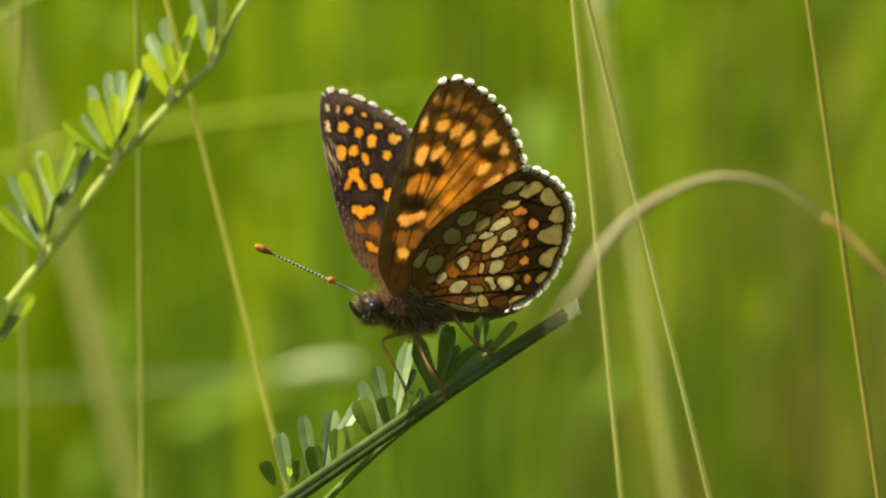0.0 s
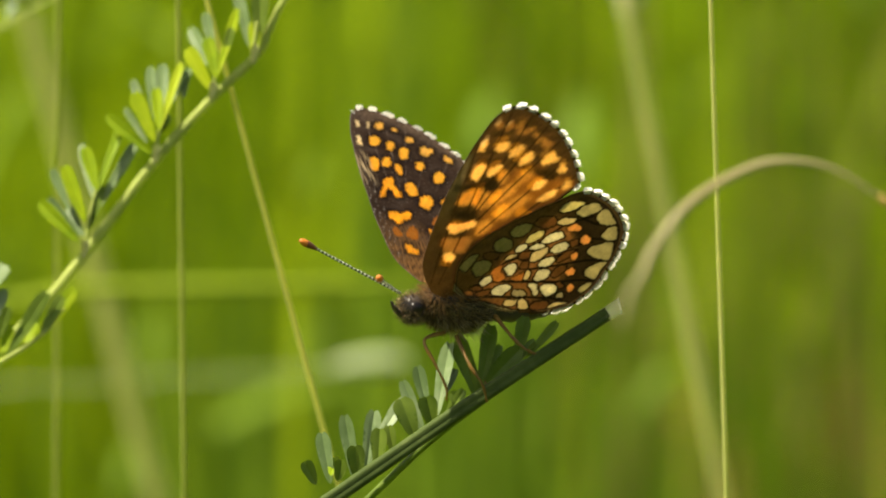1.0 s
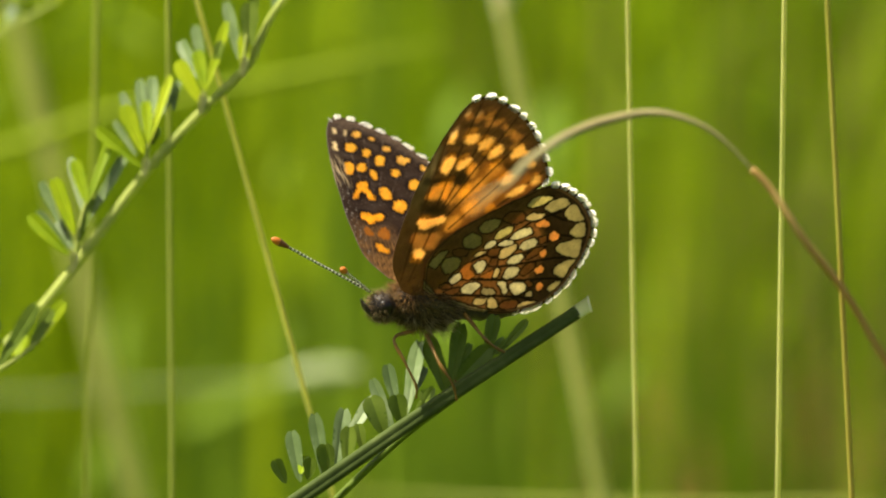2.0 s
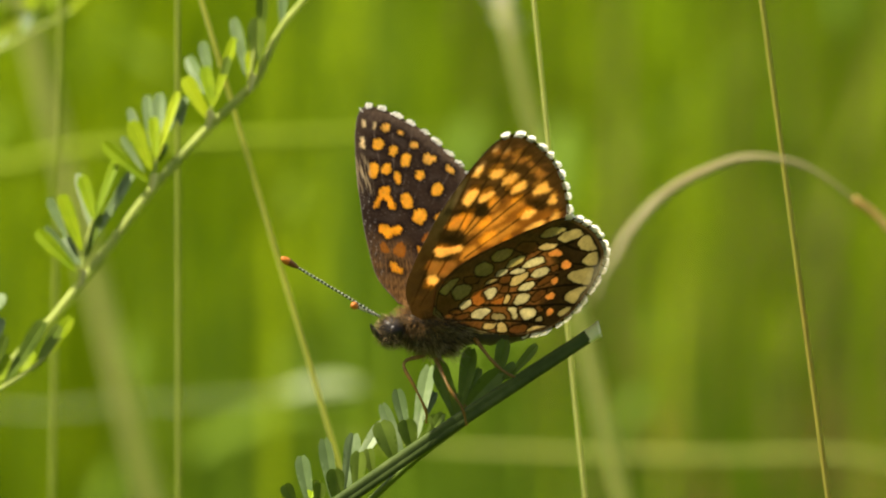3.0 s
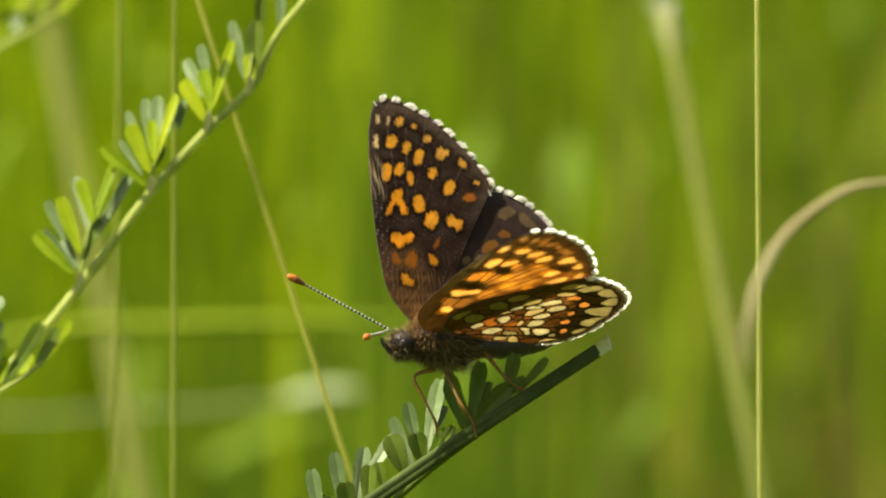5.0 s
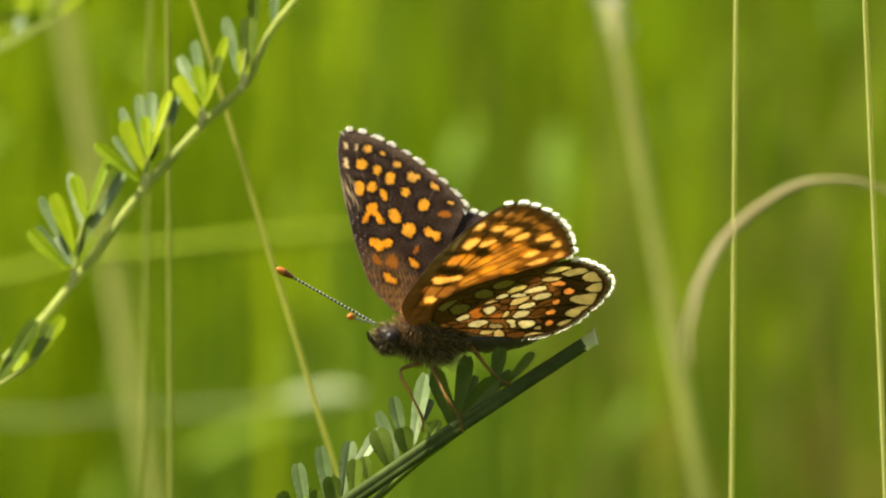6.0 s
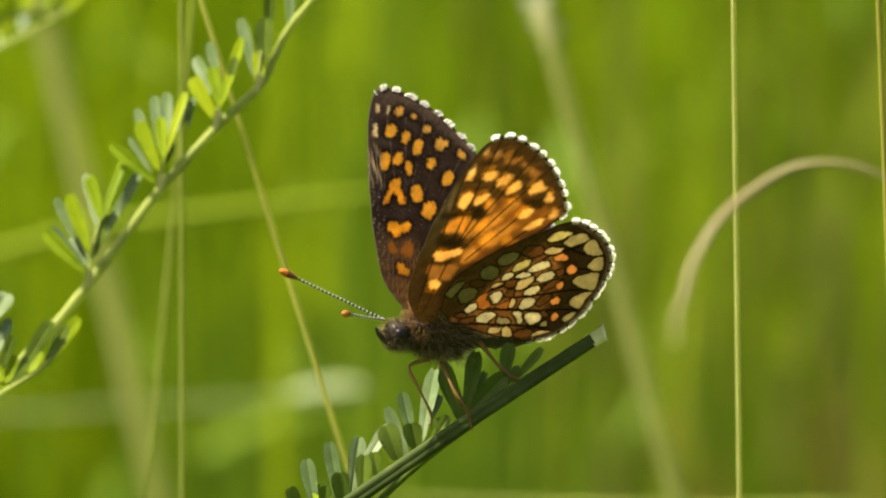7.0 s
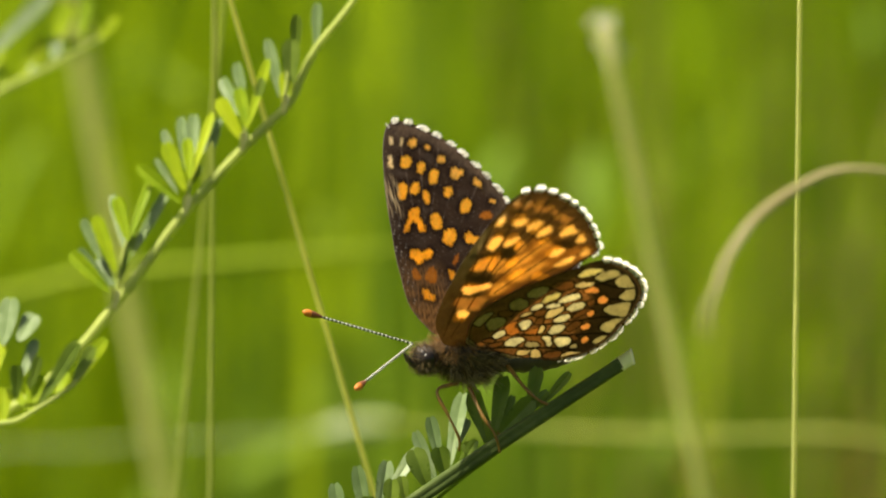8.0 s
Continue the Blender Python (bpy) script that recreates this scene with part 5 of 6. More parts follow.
# level strip low behind the perch, filled with dark herbs to darken it
def dark_herb_strip(r):
    return (r.normal(-0.027, 0.014), r.uniform(0.75, 1.15), 0.0)


# brighter copy of the meadow grass green
BRIGHTGRASS = surface("fresh_grass", [(0.24, 0.35, 0.008), (0.34, 0.45, 0.012), (0.42, 0.52, 0.02)], 5, through=0.55, rough=0.55, gloss=0.18, random=0.1, bump=0, coarse=0.5)
sward("fresh_grass", 28, 950, bright_side, (0.14, 0.40), (0.002, 0.005), BRIGHTGRASS, "yellow-green grass coloured brighter for a sunlit patch")


def low_tuft(r):
    return (r.uniform(0.0, 0.05), r.uniform(0.98, 1.5), 0.0)


sward("meadow_grass", 29, 60, low_tuft, (0.10, 0.18), (0.002, 0.005), GRASS, "low tuft of green grass")


def column(x0, x1, y0, y1):
    """A strip of the meadow between two lines of sight from the lens, x given at the insect's distance."""
    def place(r):
        y = r.uniform(y0, y1)
        return (r.uniform(x0, x1) * (y + 0.73) / 0.73, y, 0.0)
    return place


sward("fresh_grass", 31, 2, column(-0.0192, -0.0172, 0.55, 0.65), (0.31, 0.39), (0.003, 0.004), BRIGHTGRASS, "tuft of tall bright yellow-green blades", (0.0, 0.05))
sward("fresh_grass", 32, 8, column(-0.045, 0.040, 0.45, 0.95), (0.26, 0.36), (0.0015, 0.0035), BRIGHTGRASS, "scattered tall yellow-green grass blades", (0.0, 0.12))
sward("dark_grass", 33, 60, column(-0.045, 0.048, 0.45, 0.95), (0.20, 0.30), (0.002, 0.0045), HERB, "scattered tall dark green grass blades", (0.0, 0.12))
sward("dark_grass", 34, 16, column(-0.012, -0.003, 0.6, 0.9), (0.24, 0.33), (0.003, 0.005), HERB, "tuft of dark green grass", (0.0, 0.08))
sward("dry_grass", 35, 8, column(0.008, 0.045, 0.5, 0.95), (0.20, 0.32), (0.002, 0.003), DRYGRASS, "scattered dry olive-brown grass blades", (0.0, 0.12))
sward("rusty_leaves", 36, 14, column(0.0285, 0.0315, 0.85, 0.95), (0.18, 0.215), (0.004, 0.008), RUSTDRY, "withered rust-brown leaves in the grass", (0.1, 0.3))


def herb_leaves(name, seed, count, span, size, material, label):
    """Small leaves of tall herbs, each on its own thin stem, some way behind the insect."""
    r = np.random.RandomState(seed)
    verts, faces = [], []
    for _ in range(count):
        y = r.uniform(*span)
        x = r.uniform(-0.046, 0.048) * (y + 0.73) / 0.73
        z = 0.40 - 0.2126 * y + r.uniform(-1.0, 1.0) * 0.031 * (y + 0.75)
        ln, az, tilt = r.uniform(*size), r.uniform(0, 6.283), r.uniform(0.5, 1.5)
        way = Vector((math.cos(az) * math.cos(tilt), math.sin(az) * math.cos(tilt), math.sin(tilt)))
        side = Vector((-math.sin(az), math.cos(az), 0)) * (ln * r.uniform(0.07, 0.13))
        sag = way.cross(side).normalized() * (ln * 0.06)
        c, n = Vector((x, y, max(0.03, z))), len(verts)
        for q, w in ((0, 0.12), (0.3, 0.9), (0.6, 1.0), (0.85, 0.55), (1.0, 0.04)):
            p = c + way * (ln * q) - Vector((0, 0, 0.25 * ln * q * q))
            verts += [tuple(p - side * w), tuple(p + sag), tuple(p + side * w)]
        for k in range(4):
            for j in (0, 1):
                v = n + 3 * k + j
                faces.append((v, v + 1, v + 4, v + 3))
        n = len(verts)
        foot = Vector((x + r.uniform(-0.01, 0.01), y + r.uniform(-0.01, 0.01), -0.003))
        for p in (foot, c):
            verts += [tuple(p + Vector((0.0004 * math.cos(a), 0.0004 * math.sin(a), 0))) for a in (0, 2.1, 4.2)]
        faces += [(n + k, n + (k + 1) % 3, n + 3 + (k + 1) % 3, n + 3 + k) for k in range(3)]
    m = bpy.data.meshes.new(name)
    m.from_pydata(verts, [], faces)
    m.materials.append(material)
    m.shade_smooth()
    return tagged(new(name, m), label, "herb", kind="stuff")


herb_leaves("herb_leaves", 51, 34, (0.68, 0.95), (0.012, 0.030), HERB, "dark green leaves of meadow herbs")
# dark herb green added to darken the grass behind the perch
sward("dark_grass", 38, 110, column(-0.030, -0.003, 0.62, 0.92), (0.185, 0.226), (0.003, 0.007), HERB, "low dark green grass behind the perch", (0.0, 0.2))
sward("dry_grass", 39, 12, column(0.014, 0.050, 0.72, 0.95), (0.22, 0.34), (0.002, 0.004), DRYGRASS, "thin dry olive-brown grass blades further back", (0.0, 0.15))
# shade low in the background is put into the blades' dark green
sward("dark_grass", 37, 220, column(-0.026, 0.048, 0.70, 0.95), (0.165, 0.232), (0.003, 0.007), HERB, "low dark green grass, its shade put into the colour", (0.0, 0.2))
sward("meadow_herbs", 27, 120, dark_herb_strip, (0.10, 0.20), (0.008, 0.016), HERB, "dark green herb leaves added to darken the grass", (0.1, 0.4))
sward("dry_grass", 23, 1200, behind_right, (0.08, 0.30), (0.002, 0.004), DRYGRASS, "dry olive-brown grass between the green")
sward("meadow_grass", 22, 56000, meadow, (0.12, 0.40), (0.003, 0.006), GRASS, "tall meadow grass all round")
sward("short_grass", 24, 1300, lane, (0.05, 0.16), (0.002, 0.005), GRASS, "short grass in the small clearing under the plants")


# ---------------------------------------------------------------- movement
FLAPS = [
    (0, 28.6, 93), (0.1, 24.9, 85.5), (0.2, 21.9, 77.9), (0.3, 28.6, 82.9), (0.4, 28.5, 82.1), (0.5, 22.7, 73),
    (0.6, 26.1, 76), (0.7, 29.8, 76.1), (0.8, 23.7, 74.3), (0.9, 26.3, 81.2), (1, 21.5, 78.9), (1.1, 22.9, 73.6),
    (1.2, 26.5, 83.4), (1.3, 25.5, 75.4), (1.4, 19, 69.8), (1.5, 21.5, 72.6), (1.6, 23.2, 78.8), (1.7, 20.5, 75.1),
    (1.8, 18.5, 76.1), (1.9, 16.4, 72.7), (2, 17.9, 82.4), (2.1, 21.5, 82.3), (2.2, 18.2, 85.4), (3.3, 34.8, 64.7),
    (3.4, 24.8, 60.4), (3.5, 34.9, 67.4), (3.6, 46, 78.2), (3.7, 42.7, 75.4), (3.8, 48.3, 88.5), (3.9, 48.4, 78.5),
    (4, 41, 76.6),
]
FLAPS += [
    (4.1, 48.1, 82.2), (4.2, 51.9, 67.7), (5.3, 31.1, 50.8), (5.4, 27.6, 55.8), (5.5, 27.7, 54.5), (5.6, 26.6, 55.8),
    (5.7, 27.9, 58.6), (5.8, 19.7, 52.6), (5.9, 21, 52.7), (6, 25.1, 57.1), (6.1, 27.4, 59.7), (6.2, 21.6, 52.8),
    (6.3, 20.2, 51.7), (6.4, 27.7, 61.5), (6.5, 18.3, 49.1), (6.6, 25.3, 59.5), (6.7, 33.8, 69.9), (6.8, 25.8, 57.8),
    (6.9, 25.1, 60), (7, 43.2, 77.6), (7.1, 43.4, 80.2), (7.2, 31.7, 66), (7.3, 32.6, 62.7), (7.4, 50.3, 77.5),
    (7.5, 43.4, 69.2), (7.6, 42, 70.6), (7.7, 27.1, 63.7), (7.8, 36.4, 76.1), (7.9, 46.7, 84.3), (8, 37.8, 67.1),
]
FAR_SWEEP = [
    (0, 0.6), (0.1, 0.9), (0.2, 1.1), (0.3, 1.1), (0.4, 0.9), (0.5, 0.9), (0.6, 1.3), (0.7, 0.7), (0.8, 1.7), (0.9, 0.9),
    (1, 0.9), (1.1, 1), (1.2, 1.6), (1.3, -0.4), (1.4, -0.4), (1.5, 1.2), (1.6, -0.2), (1.7, -0.8), (1.8, -1.3), (1.9, -2.4),
    (2, -3), (2.1, -4.3), (2.2, -6.9), (3.3, -1.6), (3.4, -1.3), (3.5, -0.1), (3.6, -0.3), (3.7, 0.8), (3.8, 2.7),
    (3.9, 2.5), (4, 0.8), (4.1, 4.5), (4.2, 3.7), (5.3, 0.8), (5.4, 0.2), (5.5, -0.1), (5.6, -1.1), (5.7, -1.6), (5.8, -3),
    (5.9, -1.7), (6, -1.4), (6.1, -0.3), (6.2, -1.3), (6.3, -1.8), (6.4, -0.7), (6.5, -2.6), (6.6, -0.6),
]
FAR_SWEEP += [
    (6.7, -0.9), (6.8, -2.1), (6.9, -0.8), (7, 0.5), (7.1, -0.1), (7.2, -2.6), (7.3, -1.9), (7.4, 1.2), (7.5, 0.3),
    (7.6, 2.4), (7.7, -0.4), (7.8, 1.6), (7.9, 2.8), (8, 2.3),
]
NEAR_SWEEP = [
    (0, 0.9, 3.1), (0.1, 2.4, 3.6), (0.2, 2.4, 1.8), (0.3, 0.3, 1.3), (0.4, 1.6, 1.4), (0.5, 1.4, 0.3), (0.6, 0.9, 0.4),
    (0.7, 0.6, 0.2), (0.8, 0.7, 0.2), (0.9, 0.6, -0.2), (1, 0.6, -0.7), (1.1, 0.4, 0.1), (1.2, 1.2, 0), (1.3, 0.2, -0.8),
    (1.4, 0.4, -0.7), (1.5, 0.1, -0.5), (1.6, 1, -0.4), (1.7, 1, -0.6), (1.8, 1.3, -0.4), (1.9, 0.2, -1.1), (2, -0.7, -1.4),
    (2.1, -3, -1.5), (2.2, -4.4, -2.3), (3.3, -3.3, -0.8), (3.4, -1.4, -1.3), (3.5, -1.1, -2), (3.6, -1.1, -1.6),
    (3.7, -0.8, -0.5), (3.8, 0.2, 0.4), (3.9, 0, 0.7), (4, 1.4, 0.7),
]
NEAR_SWEEP += [
    (4.1, 1, 1.5), (4.2, -1.8, -0.2), (5.3, -2, 2.1), (5.4, 2.1, 1.9), (5.5, -1, 0.7), (5.6, 0.2, 1), (5.7, -0.1, 0.8),
    (5.8, -1.1, 0.9), (5.9, 2.6, 1.4), (6, 0.2, 1.5), (6.1, 0, 1.7), (6.2, 1.8, 1.3), (6.3, -0.5, 1.5), (6.4, -0.8, 1),
    (6.5, -1.2, 0.5), (6.6, 0, -0.8), (6.7, -0.4, -2.9), (6.8, -1.3, -1.1), (6.9, 0.6, -1.4), (7, 0.1, -2.1),
    (7.1, 2.8, -0.1), (7.2, 2.7, -0.4), (7.3, 2.9, -1), (7.4, 1.7, -2), (7.5, 2.8, -2.3), (7.6, 2.8, -0), (7.7, 2, 0.9),
    (7.8, 1.8, 1.5), (7.9, 0.8, 2.3), (8, 2.9, 0.7),
]
FAR_ANTENNA = [
    (0, -8.95, 4.2), (0.2, -8.85, 4.31), (0.5, -8.7, 4.48), (0.8, -8.69, 4.58), (1, -8.68, 4.65), (1.2, -8.68, 4.89),
    (1.5, -8.68, 5.25), (1.8, -8.54, 4.89), (2, -8.45, 4.65), (2.2, -8.28, 4.03), (3.3, -8.5, 5.35), (3.5, -8.55, 5.1),
    (3.8, -8.62, 4.93), (4, -8.68, 4.83), (4.2, -8.62, 5.12), (5.3, -8.9, 4.7), (5.5, -8.8, 4.83), (5.8, -8.68, 4.86),
    (6, -8.6, 4.88), (6.3, -8.46, 5.06), (6.5, -8.38, 5.18), (6.7, -8.68, 4.84), (6.8, -8.83, 4.68), (7, -9.12, 4.35),
    (7.1, -9.95, 3.79), (7.2, -9.74, 4.3), (7.3, -9.16, 5.17), (7.4, -10.03, -1.1), (7.5, -10.08, -5.4),
    (7.6, -10.61, -0.42), (7.7, -10.6, 1),
]
FAR_ANTENNA += [
    (7.8, -10.41, 2.23), (7.9, -10.5, 1.79), (8, -9.5, 2.83),
]
NEAR_ANTENNA = [
    (0, -2.4, 1.3), (0.2, -2.2, 1.17), (0.5, -1.9, 0.98), (0.8, -1.83, 1.23), (1, -1.78, 1.4), (1.2, -1.78, 1.46),
    (1.5, -1.78, 1.55), (1.8, -2.09, 1.82), (2, -2.3, 2), (2.2, -2.58, 2.08), (3.3, -2.15, 0.7), (3.5, -2.2, 0.6),
    (3.8, -2.58, 0.46), (4, -2.83, 0.38), (4.2, -2.12, -0.58), (5.3, -2, -0.55), (5.5, -2.2, 0.08), (5.8, -2.2, 0.46),
    (6, -2.2, 0.73), (6.3, -2.16, 0.81), (6.5, -2.12, 0.88), (6.7, -2.66, 0.76), (6.8, -2.94, 0.71), (7, -3.48, 0.6),
    (7.1, -5.21, -3.79), (7.2, -5.02, -2.35), (7.3, -4.73, -0.9), (7.4, -6.47, -2.06), (7.5, -6.08, -4.4),
    (7.6, -4.15, -0.71), (7.7, -2.9, 0.25),
]
NEAR_ANTENNA += [
    (7.8, -4.15, -4.08), (7.9, -3.87, -5.24), (8, -4.85, -3.88),
]
STEM_A = [
    (0, 14.08, 5.4), (0.2, 14.31, 5.7), (0.5, 20.25, 2.7), (0.8, 21.88, 1.7), (1, 21.41, 1.8), (1.2, 23.09, 1.6),
    (1.5, 26.83, -1.3), (1.8, 23.83, 0.8), (2, 16.26, 0.9), (2.2, 7.74, 6.7), (3.3, 9.21, 5.4), (3.5, 8.46, 6.7),
    (3.8, 6.06, 8.0), (4, 6.27, 7.6), (4.2, 10.68, 5.0), (5.3, 29.63, -1.9), (5.5, 31.84, -3.7), (5.8, 32.79, -3.4),
    (6, 24.97, -0.5), (6.3, 24.74, -0.3), (6.5, 24.58, -0.2), (6.7, 24.53, 0.1), (6.8, 24.5, 0.3), (7, 24.45, 0.7),
    (7.2, 25.21, 0.3), (7.5, 24.78, -0.2), (7.7, 25.79, -0.4), (7.8, 26.31, -0.5), (8, 27.32, -0.7),
]
STEM_B = [
    (0, 18.51, 14.1), (0.2, 18.47, 13.4), (0.5, 28.3, 11.2), (0.8, 37.13, 9.3), (1, 43.02, 8.0), (1.2, 43.78, 7.8),
    (1.5, 44.87, 7.4), (1.8, 35.63, 2.8), (2, 29.46, -0.3), (2.2, 30.0, 8.2), (3.3, 43.12, 4.0), (3.5, 42.17, 6.0),
    (3.8, 26.38, 11.7), (4, 15.94, 15.3), (4.2, 29.32, 13.8), (5.3, 42.65, 4.0), (5.5, 44.66, 3.4), (5.8, 40.35, 3.2),
    (6, 37.5, 3.0), (6.3, 40.74, 3.2), (6.5, 42.92, 3.4), (6.7, 41.91, 3.1), (6.8, 41.38, 3.0), (7, 40.36, 2.7),
    (7.2, 40.79, 3.0), (7.5, 41.44, 3.4), (7.7, 41.24, 3.4), (7.8, 41.07, 3.4), (8, 40.81, 3.4),
]
STEM_C = [
    (0, 34.57, 8.7), (0.2, 34.65, 7.4), (0.5, 37.72, 6.0), (0.8, 39.52, 6.4), (1, 40.71, 6.7), (1.2, 40.86, 6.4),
    (1.5, 41.02, 6.0), (1.8, 36.37, 4.4), (2, 33.27, 3.4), (2.2, 27.7, 8.4), (3.3, 29.1, 8.0), (3.5, 28.18, 8.5),
    (3.8, 28.83, 8.0), (4, 29.35, 7.6), (4.2, 29.78, 8.2), (5.3, 41.44, 5.4), (5.5, 41.2, 5.4), (5.8, 41.23, 5.0),
    (6, 41.27, 4.7), (6.3, 40.49, 5.1), (6.5, 39.99, 5.4), (6.7, 38.51, 4.3), (6.8, 37.73, 3.8), (7, 36.23, 2.7),
    (7.2, 37.34, 3.2), (7.5, 39.02, 4.0), (7.7, 39.04, 4.0), (7.8, 38.97, 4.0), (8, 38.91, 4.0),
]
STEM_D = [
    (0, 22.96, 9.0), (0.2, 24.18, 9.8), (0.5, 26.06, 11.0), (0.8, 23.99, 11.2), (1, 22.59, 11.3), (1.2, 24.22, 11.2),
    (1.5, 26.54, 11.0), (1.8, 17.53, 11.4), (2, 11.51, 11.6), (2.2, 14.29, 6.4), (3.3, 9.33, 16.1), (3.5, 5.27, 16.7),
    (3.8, 6.51, 18.9), (4, 7.59, 20.3), (4.2, 21.0, 13.6), (5.3, 33.02, 10.0), (5.5, 36.56, 8.7), (5.8, 29.05, 9.9),
    (6, 24.11, 10.7), (6.3, 16.7, 15.8), (6.5, 11.8, 19.1), (6.7, 14.14, 17.8), (6.8, 15.09, 17.1), (7, 17.31, 15.8),
    (7.2, 15.97, 15.3), (7.5, 13.85, 14.5), (7.7, 16.5, 13.5), (7.8, 17.43, 13.0), (8, 19.67, 12.0),
]
STEM_E = [
    (0, -51.09, 13.9), (0.2, -52.13, 13.9), (0.5, -51.44, 13.9), (0.8, -53.14, 14.1), (1, -54.3, 14.2), (1.2, -54.21, 13.9),
    (1.5, -54.24, 13.6), (1.8, -53.2, 13.6), (2, -52.54, 13.6), (2.2, -50.22, 13.9), (3.3, -52.78, 13.9), (3.5, -53.64, 13.9),
    (3.8, -52.91, 14.1), (4, -52.2, 14.2), (4.2, -52.03, 12.6), (5.3, -50.83, 10.3), (5.5, -43.49, 10.3), (5.8, -46.12, 10.1),
    (6, -47.79, 10.0), (6.3, -49.58, 10.8), (6.5, -50.7, 11.3), (6.7, -50.41, 12.0), (6.8, -50.43, 12.3), (7, -50.21, 12.9),
    (7.2, -50.29, 12.8), (7.5, -50.49, 12.6), (7.7, -50.36, 11.7), (7.8, -50.69, 11.2), (8, -50.97, 10.3),
]
STEM_F = [
    (0, -28.97, 0.3), (0.2, -28.99, 0.4), (0.5, -29.02, 0.5), (0.8, -29.0, 0.4), (1, -28.99, 0.3), (1.2, -28.77, 0.1),
    (1.5, -28.43, -0.1), (1.8, -27.67, 0.0), (2, -27.16, 0.1), (2.2, -26.49, -0.1), (3.3, -27.86, -0.3), (3.5, -28.1, 1.3),
    (3.8, -28.11, 1.2), (4, -28.1, 1.1), (4.2, -29.12, -0.5), (5.3, -28.09, -0.5), (5.5, -27.71, -1.1), (5.8, -27.77, -0.4),
    (6, -27.81, -0.0), (6.3, -27.58, -0.5), (6.5, -27.42, -0.9), (6.7, -27.44, -0.7), (6.8, -27.44, -0.6), (7, -27.45, -0.3),
    (7.2, -27.5, -0.5), (7.5, -27.57, -0.7), (7.7, -27.46, -0.8), (7.8, -27.4, -0.8), (8, -27.28, -0.9),
]
STEM_G = [
    (0, -42.16, -0.0), (0.2, -42.96, -0.2), (0.5, -44.15, -0.4), (0.8, -43.37, -0.7), (1, -42.85, -0.9), (1.2, -40.2, -2.0),
    (1.5, -36.19, -3.7), (1.8, -36.3, -2.5), (2, -36.37, -1.7), (2.2, -41.41, -1.5), (3.3, -40.37, -1.7), (3.5, -40.03, -2.0),
    (3.8, -40.71, -0.3), (4, -41.18, 0.8), (4.2, -40.99, 2.2), (5.3, -31.49, -2.0), (5.5, -29.01, -0.0), (5.8, -30.53, -0.8),
    (6, -31.54, -1.3), (6.3, -31.34, -2.4), (6.5, -31.21, -3.0), (6.7, -30.85, -4.1), (6.8, -30.64, -4.6), (7, -30.27, -5.7),
    (7.2, -30.59, -5.7), (7.5, -31.03, -5.7), (7.7, -30.85, -5.8), (7.8, -30.62, -5.8), (8, -30.31, -5.9),
]
STEM_H = [
    (0, -20.23, 13.6), (0.2, -19.93, 13.3), (0.5, -19.96, 14.0), (0.8, -19.83, 14.6), (1, -19.76, 14.9), (1.2, -19.28, 14.0),
    (1.5, -18.67, 12.7), (1.8, -18.15, 14.2), (2, -17.83, 15.1), (2.2, -16.87, 15.6), (3.3, -17.18, 17.2), (3.5, -16.97, 18.3),
    (3.8, -17.32, 17.3), (4, -17.35, 16.7), (4.2, -17.31, 16.8), (5.3, -17.41, 17.7), (5.5, -17.12, 16.2), (5.8, -17.22, 16.5),
    (6, -17.2, 16.7), (6.3, -17.13, 17.0), (6.5, -17.0, 17.2), (6.7, -16.94, 17.2), (6.8, -17.09, 17.2), (7, -17.11, 17.2),
    (7.2, -17.03, 16.7), (7.5, -16.99, 16.0), (7.7, -16.67, 16.0), (7.8, -16.86, 16.0), (8, -16.9, 16.0),
]
ARCH = [
    (0, 22.54, 5.71), (0.2, 22.40, 5.35), (0.5, 20.98, 7.29), (0.8, 22.96, 7.40), (1, 23.50, 6.91), (1.2, 24.25, 6.51),
    (1.5, 19.58, 9.73), (1.8, 21.27, 10.08), (2, 17.76, 10.94), (2.2, 14.82, 11.36), (3.3, 26.81, 8.51), (3.5, 27.44, 7.62),
    (3.8, 24.48, 6.84), (4, 24.43, 7.29), (4.1, 24.43, 7.3), (4.2, 30.27, 7.33), (5.3, 31.27, 8.07), (5.5, 31.53, 7.78), (5.8, 30.00, 7.42),
    (6, 27.84, 7.73), (6.3, 27.29, 8.16), (6.5, 26.93, 8.45), (6.7, 26.84, 8.56), (6.8, 26.79, 8.62), (7, 26.70, 8.73),
    (7.2, 26.77, 8.65), (7.5, 26.88, 8.51), (7.7, 27.17, 9.20), (7.8, 27.32, 9.54), (8, 27.62, 10.23),
]
ARCH_TURN = [
    (0, 0.0, 82), (0.2, -0.4, 82), (0.5, -1.0, 82), (0.8, 1.4, 82), (1, 3.0, 82), (1.2, -1.4, 82), (1.5, -8.0, 66),
    (1.8, -9.2, 56), (2, -10.0, 50), (2.2, -17.0, 40), (3.3, 12.0, 82), (3.5, 18.0, 82), (3.8, 14.0, 82), (4, 9.0, 82),
    (4.1, 9.5, 82), (4.2, 16.0, 82), (5.3, 9.0, 82), (5.5, 11.0, 82), (5.8, 10.4, 82), (6, 10.0, 82), (6.3, 9.4, 82), (6.5, 9.0, 82),
    (6.7, 9.2, 82), (6.8, 9.3, 82), (7, 9.5, 82), (7.2, 8.9, 82), (7.5, 8.0, 82), (7.7, 7.2, 82), (7.8, 6.8, 82), (8, 6.0, 82),
]
